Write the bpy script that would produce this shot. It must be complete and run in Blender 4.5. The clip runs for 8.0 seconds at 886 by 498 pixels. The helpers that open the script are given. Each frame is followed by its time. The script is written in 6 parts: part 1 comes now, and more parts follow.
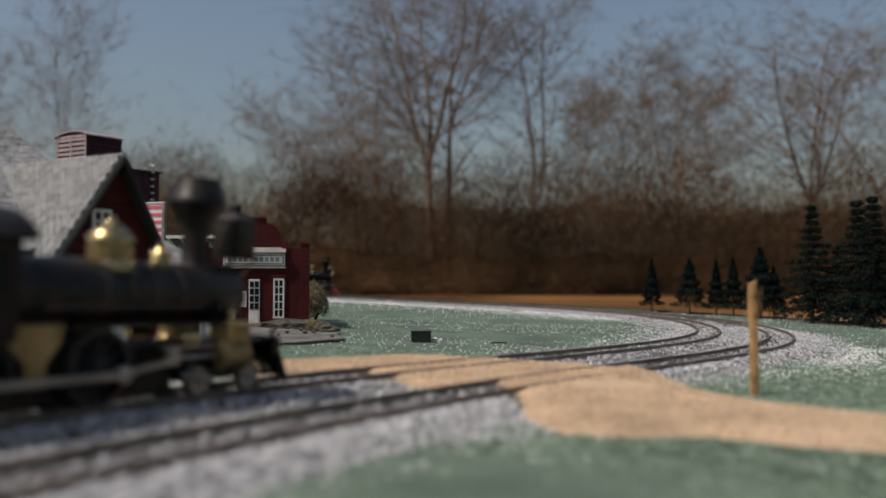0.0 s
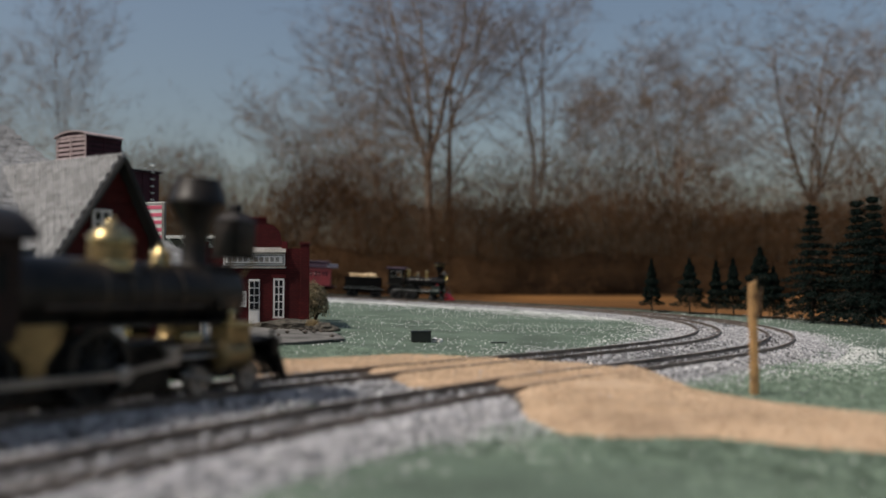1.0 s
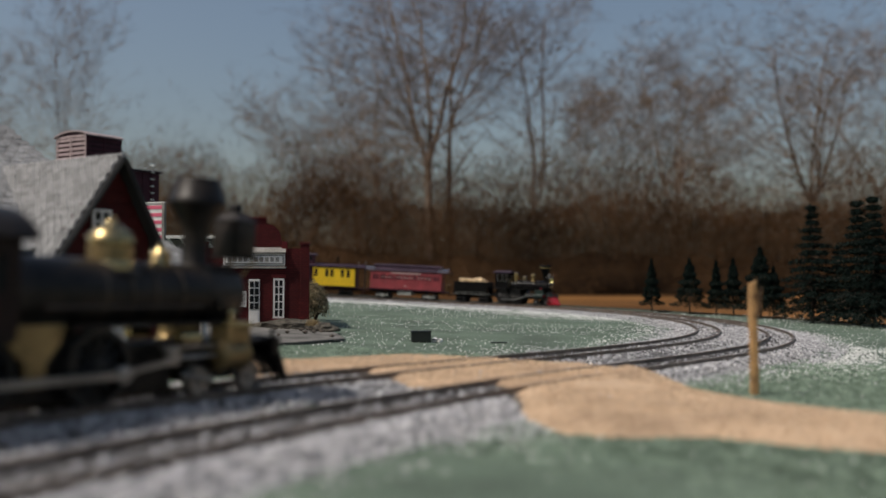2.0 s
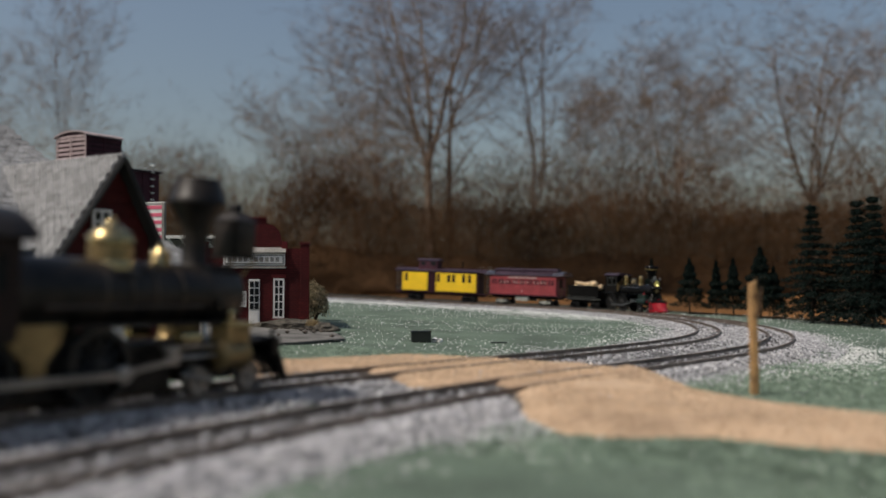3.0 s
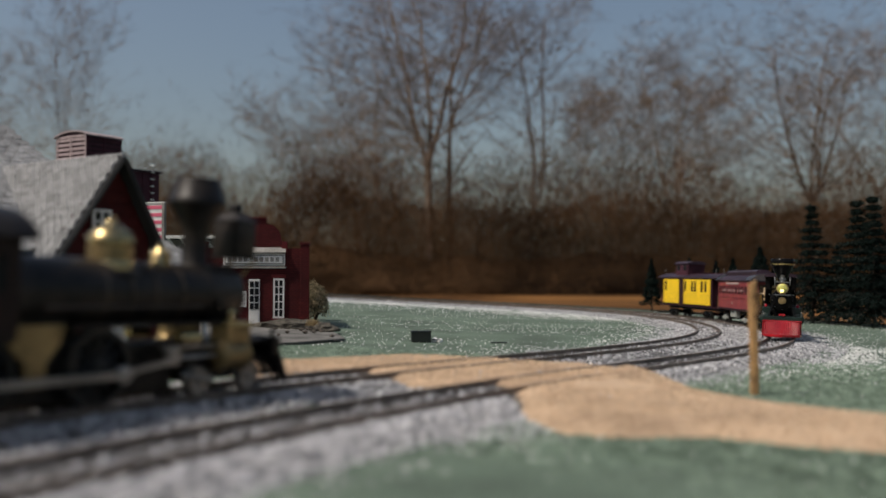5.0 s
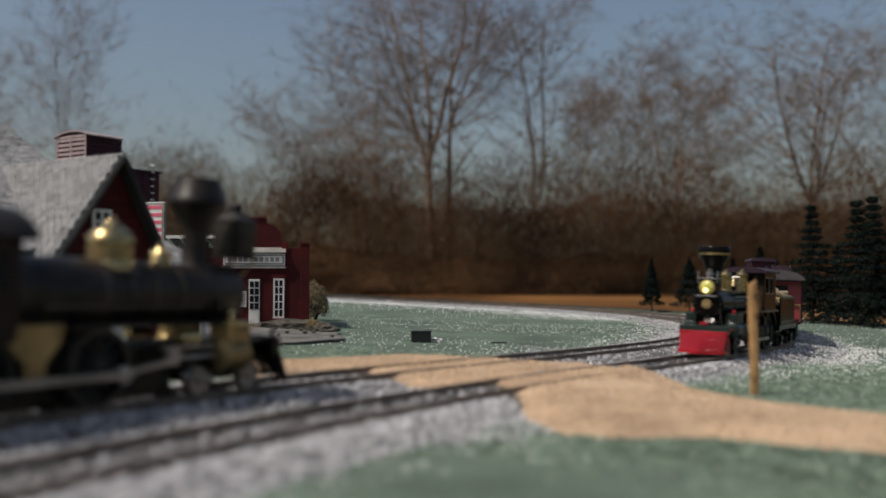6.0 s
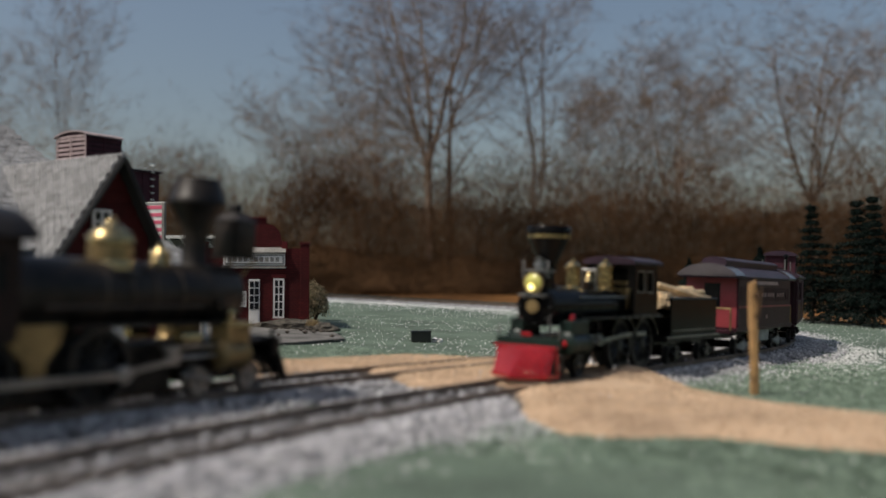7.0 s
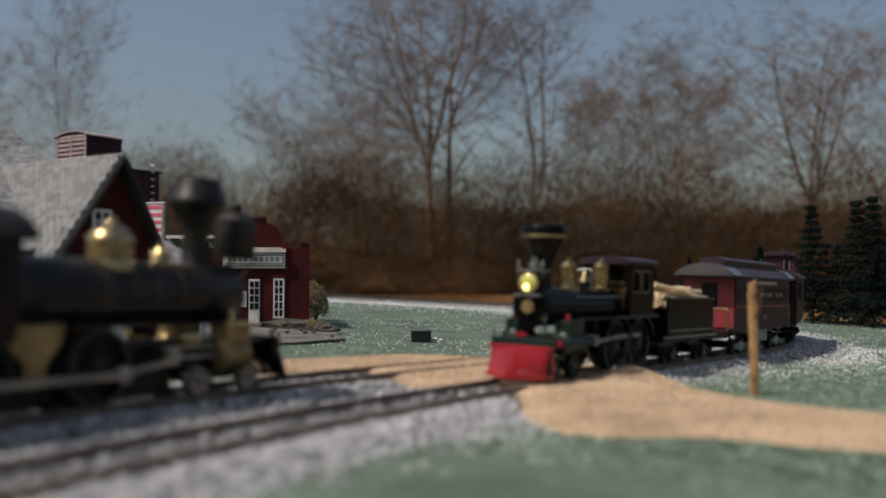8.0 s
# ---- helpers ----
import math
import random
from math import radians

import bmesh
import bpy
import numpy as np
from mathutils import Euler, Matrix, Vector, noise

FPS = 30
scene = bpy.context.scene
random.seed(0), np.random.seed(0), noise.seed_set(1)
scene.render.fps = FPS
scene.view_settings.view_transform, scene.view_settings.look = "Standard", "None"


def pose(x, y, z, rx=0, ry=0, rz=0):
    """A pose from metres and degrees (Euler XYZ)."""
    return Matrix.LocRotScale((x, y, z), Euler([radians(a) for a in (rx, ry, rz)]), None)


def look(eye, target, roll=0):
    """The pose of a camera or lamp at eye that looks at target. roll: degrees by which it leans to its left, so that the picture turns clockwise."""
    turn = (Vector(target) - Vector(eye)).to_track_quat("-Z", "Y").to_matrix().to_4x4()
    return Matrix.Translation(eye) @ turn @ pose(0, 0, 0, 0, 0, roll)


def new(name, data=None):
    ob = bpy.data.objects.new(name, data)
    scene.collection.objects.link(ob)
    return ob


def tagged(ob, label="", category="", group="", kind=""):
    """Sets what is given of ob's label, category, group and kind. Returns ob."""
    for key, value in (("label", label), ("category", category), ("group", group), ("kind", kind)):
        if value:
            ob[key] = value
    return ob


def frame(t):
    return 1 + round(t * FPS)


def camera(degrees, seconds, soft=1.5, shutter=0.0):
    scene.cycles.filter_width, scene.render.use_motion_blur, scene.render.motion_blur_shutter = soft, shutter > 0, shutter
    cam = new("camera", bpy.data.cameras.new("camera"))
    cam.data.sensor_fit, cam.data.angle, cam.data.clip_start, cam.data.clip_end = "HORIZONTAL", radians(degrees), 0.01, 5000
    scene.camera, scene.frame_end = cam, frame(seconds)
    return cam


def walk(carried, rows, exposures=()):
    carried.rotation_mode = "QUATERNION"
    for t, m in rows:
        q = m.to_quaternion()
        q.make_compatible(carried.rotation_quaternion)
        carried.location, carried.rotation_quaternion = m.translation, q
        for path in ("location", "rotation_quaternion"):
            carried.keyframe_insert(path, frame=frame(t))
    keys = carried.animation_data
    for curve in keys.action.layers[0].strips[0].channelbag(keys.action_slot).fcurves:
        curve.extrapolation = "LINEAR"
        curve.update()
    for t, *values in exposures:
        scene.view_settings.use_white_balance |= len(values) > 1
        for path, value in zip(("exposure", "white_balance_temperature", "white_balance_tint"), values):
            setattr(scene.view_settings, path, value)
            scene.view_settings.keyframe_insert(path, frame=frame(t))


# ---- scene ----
cam = camera(52.2, 8.0, soft=1.6, shutter=0.5)
cam.data.dof.use_dof, cam.data.dof.focus_distance, cam.data.dof.aperture_fstop = True, 0.64, 10.0
VIEW = pose(0.0, 0.0, 0.0345, 91.74, 0, 0)
walk(cam, [(0.0, VIEW), (8.0, VIEW)], exposures=[(0.0, -0.22, 6660, 10), (8.0, -0.22, 6660, 10)])

# ---- daylight ----
world = bpy.data.worlds.new("sky")
scene.world = world
world.use_nodes = True
SUN_HEIGHT, SUN_SIDE = radians(56), Vector((-0.90, -0.44, 0.0)).normalized()
wn = world.node_tree
sky = wn.nodes.new("ShaderNodeTexSky")
sky.sky_type, sky.sun_disc, sky.sun_elevation = "NISHITA", False, SUN_HEIGHT
sky.sun_rotation = math.atan2(SUN_SIDE.x, SUN_SIDE.y)
sky.dust_density, sky.air_density = 3.5, 1.2
wn.links.new(sky.outputs[0], wn.nodes["Background"].inputs[0])
wn.nodes["Background"].inputs[1].default_value = 0.100
sun_data = bpy.data.lights.new("sun", "SUN")
sun_data.energy, sun_data.angle, sun_data.color = 3.7, radians(0.6), (1.0, 0.94, 0.87)
sun = new("sun", sun_data)
sun.matrix_world = look(Vector((SUN_SIDE.x * math.cos(SUN_HEIGHT), SUN_SIDE.y * math.cos(SUN_HEIGHT), math.sin(SUN_HEIGHT))) * 30, (0, 0, 0))


# ---- materials ----
def mat(name, col, rough=0.6, metal=0.0, vary=0.25, big=60.0, fine=900.0, bump=0.15, second=None, piece=0.0, coat=0.0, glow=0.0, depth=0.0004, ramp=(0.35, 0.65), sheen=0.5):
    """A painted or natural surface: colour that wanders at two scales, fine relief, uneven gloss."""
    m = bpy.data.materials.new(name)
    m.use_nodes = True
    n, l = m.node_tree.nodes, m.node_tree.links
    bs = n["Principled BSDF"]
    co = n.new("ShaderNodeTexCoord")
    a, b = n.new("ShaderNodeTexNoise"), n.new("ShaderNodeTexNoise")
    a.inputs["Scale"].default_value, b.inputs["Scale"].default_value = big, fine
    a.inputs["Detail"].default_value, b.inputs["Detail"].default_value = 5, 3
    l.new(co.outputs["Object"], a.inputs["Vector"]), l.new(co.outputs["Object"], b.inputs["Vector"])
    r = n.new("ShaderNodeValToRGB")
    r.color_ramp.elements[0].position, r.color_ramp.elements[1].position = ramp
    c1 = tuple(min(1, c * (1 - vary)) for c in col)
    c2 = tuple(min(1, c * (1 + vary)) for c in (second or col))
    r.color_ramp.elements[0].color, r.color_ramp.elements[1].color = (*c1, 1), (*c2, 1)
    l.new(a.outputs["Fac"], r.inputs["Fac"])
    mix = n.new("ShaderNodeMix")
    mix.data_type, mix.blend_type = "RGBA", "OVERLAY"
    mix.inputs["Factor"].default_value = min(1.0, vary * 1.5)
    l.new(r.outputs["Color"], mix.inputs["A"]), l.new(b.outputs["Fac"], mix.inputs["B"])
    out = mix.outputs["Result"]
    if piece:
        info, hsv, mp = n.new("ShaderNodeObjectInfo"), n.new("ShaderNodeHueSaturation"), n.new("ShaderNodeMapRange")
        mp.inputs["To Min"].default_value, mp.inputs["To Max"].default_value = 1 - piece, 1 + piece
        l.new(info.outputs["Random"], mp.inputs["Value"]), l.new(mp.outputs["Result"], hsv.inputs["Value"]), l.new(out, hsv.inputs["Color"])
        out = hsv.outputs["Color"]
    l.new(out, bs.inputs["Base Color"])
    rr = n.new("ShaderNodeMapRange")
    rr.inputs["To Min"].default_value, rr.inputs["To Max"].default_value = max(0.03, rough - 0.12), min(1, rough + 0.12)
    l.new(b.outputs["Fac"], rr.inputs["Value"]), l.new(rr.outputs["Result"], bs.inputs["Roughness"])
    bs.inputs["Metallic"].default_value, bs.inputs["Coat Weight"].default_value = metal, coat
    bs.inputs["Specular IOR Level"].default_value = sheen
    if bump:
        bp = n.new("ShaderNodeBump")
        bp.inputs["Strength"].default_value, bp.inputs["Distance"].default_value = bump, depth
        l.new(b.outputs["Fac"], bp.inputs["Height"]), l.new(bp.outputs["Normal"], bs.inputs["Normal"])
    if glow:
        bs.inputs["Emission Color"].default_value, bs.inputs["Emission Strength"].default_value = (*col, 1), glow
    return m


FLOCK = mat("green_flock_tufts", (0.115, 0.165, 0.118), 0.95, vary=0.40, big=260, fine=2500, bump=0, second=(0.19, 0.25, 0.19), sheen=0.2)
TURF = mat("green_flock", (0.086, 0.122, 0.088), 0.95, vary=0.30, big=26, fine=1500, bump=0.8, depth=0.0006)
SAND = mat("tan_sand", (0.47, 0.325, 0.21), 0.9, vary=0.18, big=40, fine=1800, bump=0.9, depth=0.0006, second=(0.53, 0.38, 0.25))
BALLAST_BED = mat("ballast_dust", (0.085, 0.080, 0.076), 0.95, vary=0.4, big=150, fine=1400, bump=1.0, second=(0.12, 0.12, 0.12))
GRAIN = mat("white_stone_chips", (0.42, 0.415, 0.425), 0.6, vary=0.6, big=420, fine=2500, bump=0.2)
STRAY = mat("bright_white_chips", (0.84, 0.83, 0.81), 0.5, vary=0.2, big=500, fine=2500, bump=0.1)
SAND_GRAIN = mat("sand_grains", (0.38, 0.25, 0.15), 0.8, vary=0.35, big=900, fine=3000, bump=0.1, second=(0.66, 0.50, 0.34))
RAIL_STEEL = mat("brown_rail_steel", (0.150, 0.118, 0.095), 0.45, metal=0.3, vary=0.3, big=90, fine=900)
SLEEPER = mat("black_plastic_sleeper", (0.040, 0.036, 0.035), 0.7, vary=0.3, piece=0.3)
BLACK = mat("black_enamel", (0.006, 0.0058, 0.0058), 0.20, vary=0.3, bump=0.05, sheen=0.09)
BLACK_DULL = mat("worn_black_paint", (0.006, 0.006, 0.006), 0.42, vary=0.5, big=120, bump=0.12, second=(0.017, 0.013, 0.010), sheen=0.24)
GREEN_IRON = mat("dark_green_enamel", (0.008, 0.018, 0.014), 0.35, vary=0.25, bump=0.05, sheen=0.35)
RED_ENAMEL = mat("red_enamel", (0.30, 0.008, 0.014), 0.20, vary=0.15, coat=0.4, bump=0.04)
BRASS = mat("brass", (0.46, 0.35, 0.17), 0.24, metal=1.0, vary=0.2, big=120, bump=0.05)
BRASS_OLD = mat("tarnished_brass", (0.26, 0.185, 0.085), 0.45, metal=0.7, vary=0.35, big=150, bump=0.1)
BAND = mat("dull_brown_band", (0.085, 0.062, 0.045), 0.5, metal=0.4, vary=0.35)
CAB_BROWN = mat("dark_cab_brown", (0.018, 0.009, 0.007), 0.55, vary=0.35, sheen=0.2)
DARK_STEEL = mat("dark_polished_steel", (0.060, 0.058, 0.056), 0.25, metal=1.0, vary=0.3, bump=0.05)
STEEL = mat("bright_steel", (0.26, 0.26, 0.25), 0.35, metal=1.0, vary=0.25, bump=0.05)
ROD = mat("dull_steel_rod", (0.30, 0.27, 0.24), 0.45, metal=0.7, vary=0.35)
WHEEL = mat("dark_wheel_iron", (0.016, 0.015, 0.014), 0.45, metal=0.3, vary=0.3)
LENS = mat("amber_lamp_glass", (0.55, 0.52, 0.12), 0.08, vary=0.1, bump=0, coat=1.0)
BULB = mat("lamp_bulb", (1.0, 0.80, 0.30), 0.3, vary=0.0, bump=0, glow=3.0)
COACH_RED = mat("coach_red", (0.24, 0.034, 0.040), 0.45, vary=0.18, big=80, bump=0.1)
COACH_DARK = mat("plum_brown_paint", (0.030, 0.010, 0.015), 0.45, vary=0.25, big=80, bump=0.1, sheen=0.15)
ROOF_DARK = mat("plum_black_roof", (0.035, 0.022, 0.032), 0.4, vary=0.3, big=60, bump=0.1, sheen=0.15)
ROOF_GREY = mat("glossy_plum_grey_roof", (0.140, 0.125, 0.140), 0.20, metal=0.7, vary=0.2, big=60, bump=0.1)
YELLOW = mat("bright_yellow_paint", (0.85, 0.55, 0.012), 0.45, vary=0.08, big=60, bump=0.08)
LETTER = mat("pale_lettering", (0.40, 0.27, 0.25), 0.5, vary=0.2, bump=0)
TRUCK_GREY = mat("pale_grey_truck", (0.27, 0.28, 0.25), 0.6, vary=0.3, big=200)
LOG = mat("split_firewood", (0.58, 0.44, 0.27), 0.8, vary=0.3, big=250, fine=1500, bump=0.4, piece=0.25)
GLASS_DARK = mat("dark_window", (0.015, 0.016, 0.018), 0.12, vary=0.2, bump=0, sheen=0.15)
BRICK_RED = mat("barn_red_paint", (0.085, 0.010, 0.011), 0.7, vary=0.22, big=50, fine=700, bump=0.25, sheen=0.2)
BRICK_RED_DARK = mat("deep_red_boards", (0.050, 0.008, 0.008), 0.7, vary=0.3, big=70, fine=700, bump=0.25, sheen=0.15)
WHITE_TRIM = mat("white_trim_paint", (0.66, 0.65, 0.62), 0.55, vary=0.15, big=120, bump=0.1)
SHINGLE = mat("pale_grey_shingle", (0.235, 0.235, 0.235), 0.9, vary=0.28, big=220, fine=900, bump=0.5, piece=0.25)
SHINGLE_UNDER = mat("dark_roof_felt", (0.022, 0.022, 0.022), 0.9, vary=0.3)
PLUM_WALL = mat("plum_brown_boards", (0.055, 0.019, 0.028), 0.6, vary=0.25, big=60, bump=0.2, sheen=0.15)
# on the cupola's louvres this pale tone holds the sunlight of that side
LOUVRE = mat("pale_mauve_boards", (0.34, 0.26, 0.26), 0.6, vary=0.2, big=60, bump=0.2)
CARD = mat("weathered_grey_card", (0.22, 0.21, 0.19), 0.85, vary=0.35, big=60, bump=0.3)
YARD_CARD = mat("stained_grey_card", (0.13, 0.125, 0.115), 0.9, vary=0.4, big=60, bump=0.3, sheen=0.2)
ROCK = mat("brown_rubble", (0.075, 0.060, 0.048), 0.9, vary=0.45, big=250, bump=0.5)
EARTH = mat("grey_brown_earth", (0.040, 0.036, 0.030), 0.95, vary=0.45, big=180, fine=1500, bump=0.8, second=(0.075, 0.068, 0.056), sheen=0.1)
STRAW = mat("dry_straw", (0.30, 0.22, 0.11), 0.9, vary=0.3, big=300)
PINK = mat("pink_red_stripe", (0.60, 0.10, 0.17), 0.6, vary=0.1)
STICK = mat("raw_pine_stick", (0.36, 0.21, 0.085), 0.75, vary=0.35, big=180, fine=1600, bump=0.5)
BARK_SCAR = mat("dark_knot", (0.08, 0.045, 0.02), 0.85, vary=0.4)
BLACK_BOX = mat("black_plastic", (0.010, 0.013, 0.011), 0.4, vary=0.3)
FIR = mat("dark_fir_needles", (0.0075, 0.0140, 0.0115), 0.9, vary=0.5, big=300, fine=1500, bump=0.3, sheen=0.1)
TRUNK = mat("fir_trunk", (0.05, 0.035, 0.025), 0.9, vary=0.4)
BUSH = mat("dry_green_bush", (0.10, 0.105, 0.05), 0.9, vary=0.5, big=300, second=(0.26, 0.20, 0.12))
BARK = mat("bare_tree_bark", (0.200, 0.150, 0.113), 0.9, sheen=0.1, vary=0.35, big=1.5, fine=30, bump=0.3, depth=0.02)
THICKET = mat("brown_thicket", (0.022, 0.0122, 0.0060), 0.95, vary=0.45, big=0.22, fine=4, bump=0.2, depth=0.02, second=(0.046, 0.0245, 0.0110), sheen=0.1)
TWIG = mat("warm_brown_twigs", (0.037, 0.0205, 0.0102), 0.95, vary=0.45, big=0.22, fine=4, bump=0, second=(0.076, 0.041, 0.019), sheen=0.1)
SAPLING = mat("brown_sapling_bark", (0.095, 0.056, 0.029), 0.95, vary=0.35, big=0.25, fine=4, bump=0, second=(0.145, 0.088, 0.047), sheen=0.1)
FIELD = mat("dry_orange_grass", (0.085, 0.037, 0.011), 0.95, vary=0.5, big=0.15, fine=6, bump=0.4, depth=0.03, second=(0.14, 0.066, 0.021), sheen=0.1)


def coursed(m, wide, high, joint):
    """Lays brick courses over a painted surface, in its upright plane."""
    n, l = m.node_tree.nodes, m.node_tree.links
    bs = n["Principled BSDF"]
    co, sep, com, br = n.new("ShaderNodeTexCoord"), n.new("ShaderNodeSeparateXYZ"), n.new("ShaderNodeCombineXYZ"), n.new("ShaderNodeTexBrick")
    add, mix = n.new("ShaderNodeMath"), n.new("ShaderNodeMix")
    l.new(co.outputs["Object"], sep.inputs[0]), l.new(sep.outputs["X"], add.inputs[0]), l.new(sep.outputs["Y"], add.inputs[1])
    l.new(add.outputs[0], com.inputs["X"]), l.new(sep.outputs["Z"], com.inputs["Y"]), l.new(com.outputs[0], br.inputs["Vector"])
    br.inputs["Scale"].default_value, br.inputs["Brick Width"].default_value, br.inputs["Row Height"].default_value = 1.0, wide, high
    br.inputs["Mortar Size"].default_value = joint
    br.inputs["Color1"].default_value, br.inputs["Color2"].default_value, br.inputs["Mortar"].default_value = (1, 1, 1, 1), (.72, .7, .7, 1), (.42, .45, .5, 1)
    mix.data_type, mix.blend_type = "RGBA", "MULTIPLY"
    mix.inputs["Factor"].default_value = 1.0
    l.new(bs.inputs["Base Color"].links[0].from_socket, mix.inputs["A"]), l.new(br.outputs["Color"], mix.inputs["B"])
    l.new(mix.outputs["Result"], bs.inputs["Base Color"])
    return m


BRICKWORK = coursed(mat("barn_red_brick", (0.084, 0.009, 0.009), 0.7, vary=0.25, big=50, fine=700, bump=0.25, sheen=0.2), 0.0030, 0.0012, 0.00022)
PLINTH = mat("board_edge", (0.05, 0.05, 0.04), 0.9, vary=0.3)


# ---- mesh helpers ----
def part(name, bm, material, parent=None, label="", m=None, smooth=False):
    """Links a bmesh as one mesh object under a thing or a part, or as a thing."""
    bmesh.ops.recalc_face_normals(bm, faces=bm.faces)
    me = bpy.data.meshes.new(name)
    bm.to_mesh(me)
    bm.free()
    me.materials.append(material)
    if smooth:
        for p in me.polygons:
            p.use_smooth = True
        me.set_sharp_from_angle(angle=radians(38))
    ob = new(name, me)
    ob.parent = parent
    if m is not None:
        ob.matrix_basis = m
    return tagged(ob, label)


def thing(name, label, category, group="", m=None):
    ob = tagged(new(name), label, category, group)
    if m is not None:
        ob.matrix_basis = m
    return ob


def box(bm, lo, hi, bevel=0.0, m=None):
    """A bevelled block between two corners."""
    vs = [bm.verts.new((x, y, z)) for x in (lo[0], hi[0]) for y in (lo[1], hi[1]) for z in (lo[2], hi[2])]
    fs = [bm.faces.new([vs[i] for i in q]) for q in ((0, 1, 3, 2), (4, 6, 7, 5), (0, 4, 5, 1), (2, 3, 7, 6), (0, 2, 6, 4), (1, 5, 7, 3))]
    if m is not None:
        for v in vs:
            v.co = m @ v.co
    if bevel:
        es = list({e for f in fs for e in f.edges})
        bmesh.ops.bevel(bm, geom=es, offset=bevel, segments=2, affect="EDGES", profile=0.6)
    return bm


def block(lo, hi, bevel=0.0, m=None):
    return box(bmesh.new(), lo, hi, bevel, m)


def tube(bm, p0, p1, r0, r1=None, n=12, caps=True):
    """A tapered round bar from p0 to p1."""
    p0, p1 = Vector(p0), Vector(p1)
    r1 = r0 if r1 is None else r1
    q = (p1 - p0).to_track_quat("Z", "Y")
    rings = []
    for p, r in ((p0, r0), (p1, r1)):
        rings.append([bm.verts.new(p + q @ Vector((r * math.cos(2 * math.pi * i / n), r * math.sin(2 * math.pi * i / n), 0))) for i in range(n)])
    for i in range(n):
        bm.faces.new((rings[0][i], rings[0][(i + 1) % n], rings[1][(i + 1) % n], rings[1][i]))
    if caps:
        bm.faces.new(rings[0][::-1]), bm.faces.new(rings[1])
    return bm


def rod(p0, p1, r0, r1=None, n=12):
    return tube(bmesh.new(), p0, p1, r0, r1, n)


def turned(profile, n=24, at=(0, 0, 0), axis="Z", bm=None):
    """A lathe form: (radius, height) pairs round an axis through at."""
    bm = bm or bmesh.new()
    at, rings = Vector(at), []
    for r, h in profile:
        ring = []
        for i in range(n):
            a = 2 * math.pi * i / n
            c, s = max(r, 1e-6) * math.cos(a), max(r, 1e-6) * math.sin(a)
            ring.append(bm.verts.new(at + Vector({"Z": (c, s, h), "X": (h, c, s), "Y": (c, h, s)}[axis])))
        rings.append(ring)
    for a, b in zip(rings, rings[1:]):
        for i in range(n):
            bm.faces.new((a[i], a[(i + 1) % n], b[(i + 1) % n], b[i]))
    bm.faces.new(rings[0][::-1]), bm.faces.new(rings[-1])
    return bm


def slab(poly, z0, z1, bm=None, m=None):
    """A flat plate with the outline poly, between two heights."""
    bm = bm or bmesh.new()
    lo, hi = [bm.verts.new((x, y, z0)) for x, y in poly], [bm.verts.new((x, y, z1)) for x, y in poly]
    bm.faces.new(lo[::-1]), bm.faces.new(hi)
    for i in range(len(poly)):
        j = (i + 1) % len(poly)
        bm.faces.new((lo[i], lo[j], hi[j], hi[i]))
    if m is not None:
        for v in lo + hi:
            v.co = m @ v.co
    return bm


def upright(poly, y0, y1):
    """A plate whose outline stands in x and z, thick along y."""
    return slab(poly, 0, 1, m=Matrix(((1, 0, 0, 0), (0, 0, y1 - y0, y0), (0, 1, 0, 0), (0, 0, 0, 1))))


def pierced(xs, zs, holes, y0, y1, turn=False):
    """A plate in x and z, thick from y0 to y1, with the cells of the grid xs by zs that holes names left open; turn stands it across x instead."""
    bm, vs = bmesh.new(), {}

    def v(i, j, k):
        if (i, j, k) not in vs:
            a, b, c = xs[i], (y0, y1)[k], zs[j]
            vs[i, j, k] = bm.verts.new((b, a, c) if turn else (a, b, c))
        return vs[i, j, k]
    solid = {(i, j) for i in range(len(xs) - 1) for j in range(len(zs) - 1)} - set(holes)
    for i, j in solid:
        for k in (0, 1):
            bm.faces.new((v(i, j, k), v(i + 1, j, k), v(i + 1, j + 1, k), v(i, j + 1, k)))
        for (a, b), p, q in (((i - 1, j), (i, j), (i, j + 1)), ((i + 1, j), (i + 1, j), (i + 1, j + 1)), ((i, j - 1), (i, j), (i + 1, j)), ((i, j + 1), (i, j + 1), (i + 1, j + 1))):
            if (a, b) not in solid:
                bm.faces.new((v(*p, 0), v(*q, 0), v(*q, 1), v(*p, 1)))
    return bm


def soup(name, verts, faces, material, parent=None):
    me = bpy.data.meshes.new(name)
    me.from_pydata(verts, [], faces)
    me.materials.append(material)
    ob = new(name, me)
    ob.parent = parent
    return ob


# ---- the lie of the land ----
SLOPE, EASE = -0.0486, 0.0186


def rail_z(x):
    """The board falls to the right, less steeply beyond its middle."""
    return SLOPE * x + EASE * (x + np.sqrt(x * x + 0.0004)) / 2


def ground_z(x):
    return rail_z(x) - 0.0042


LINE = [(-0.122, 0.02), (-0.092, 0.095), (-0.067, 0.152), (-0.03, 0.224), (0.0208, 0.3046), (0.0794, 0.381), (0.1405, 0.4566), (0.1919, 0.529), (0.2296, 0.6046), (0.2582, 0.6886), (0.2744, 0.7711), (0.2816, 0.8482), (0.2744, 0.9458), (0.247, 1.0445), (0.1927, 1.1381), (0.0949, 1.2288), (-0.07, 1.297), (-0.3, 1.285), (-0.6, 1.26), (-1.0, 1.2)]


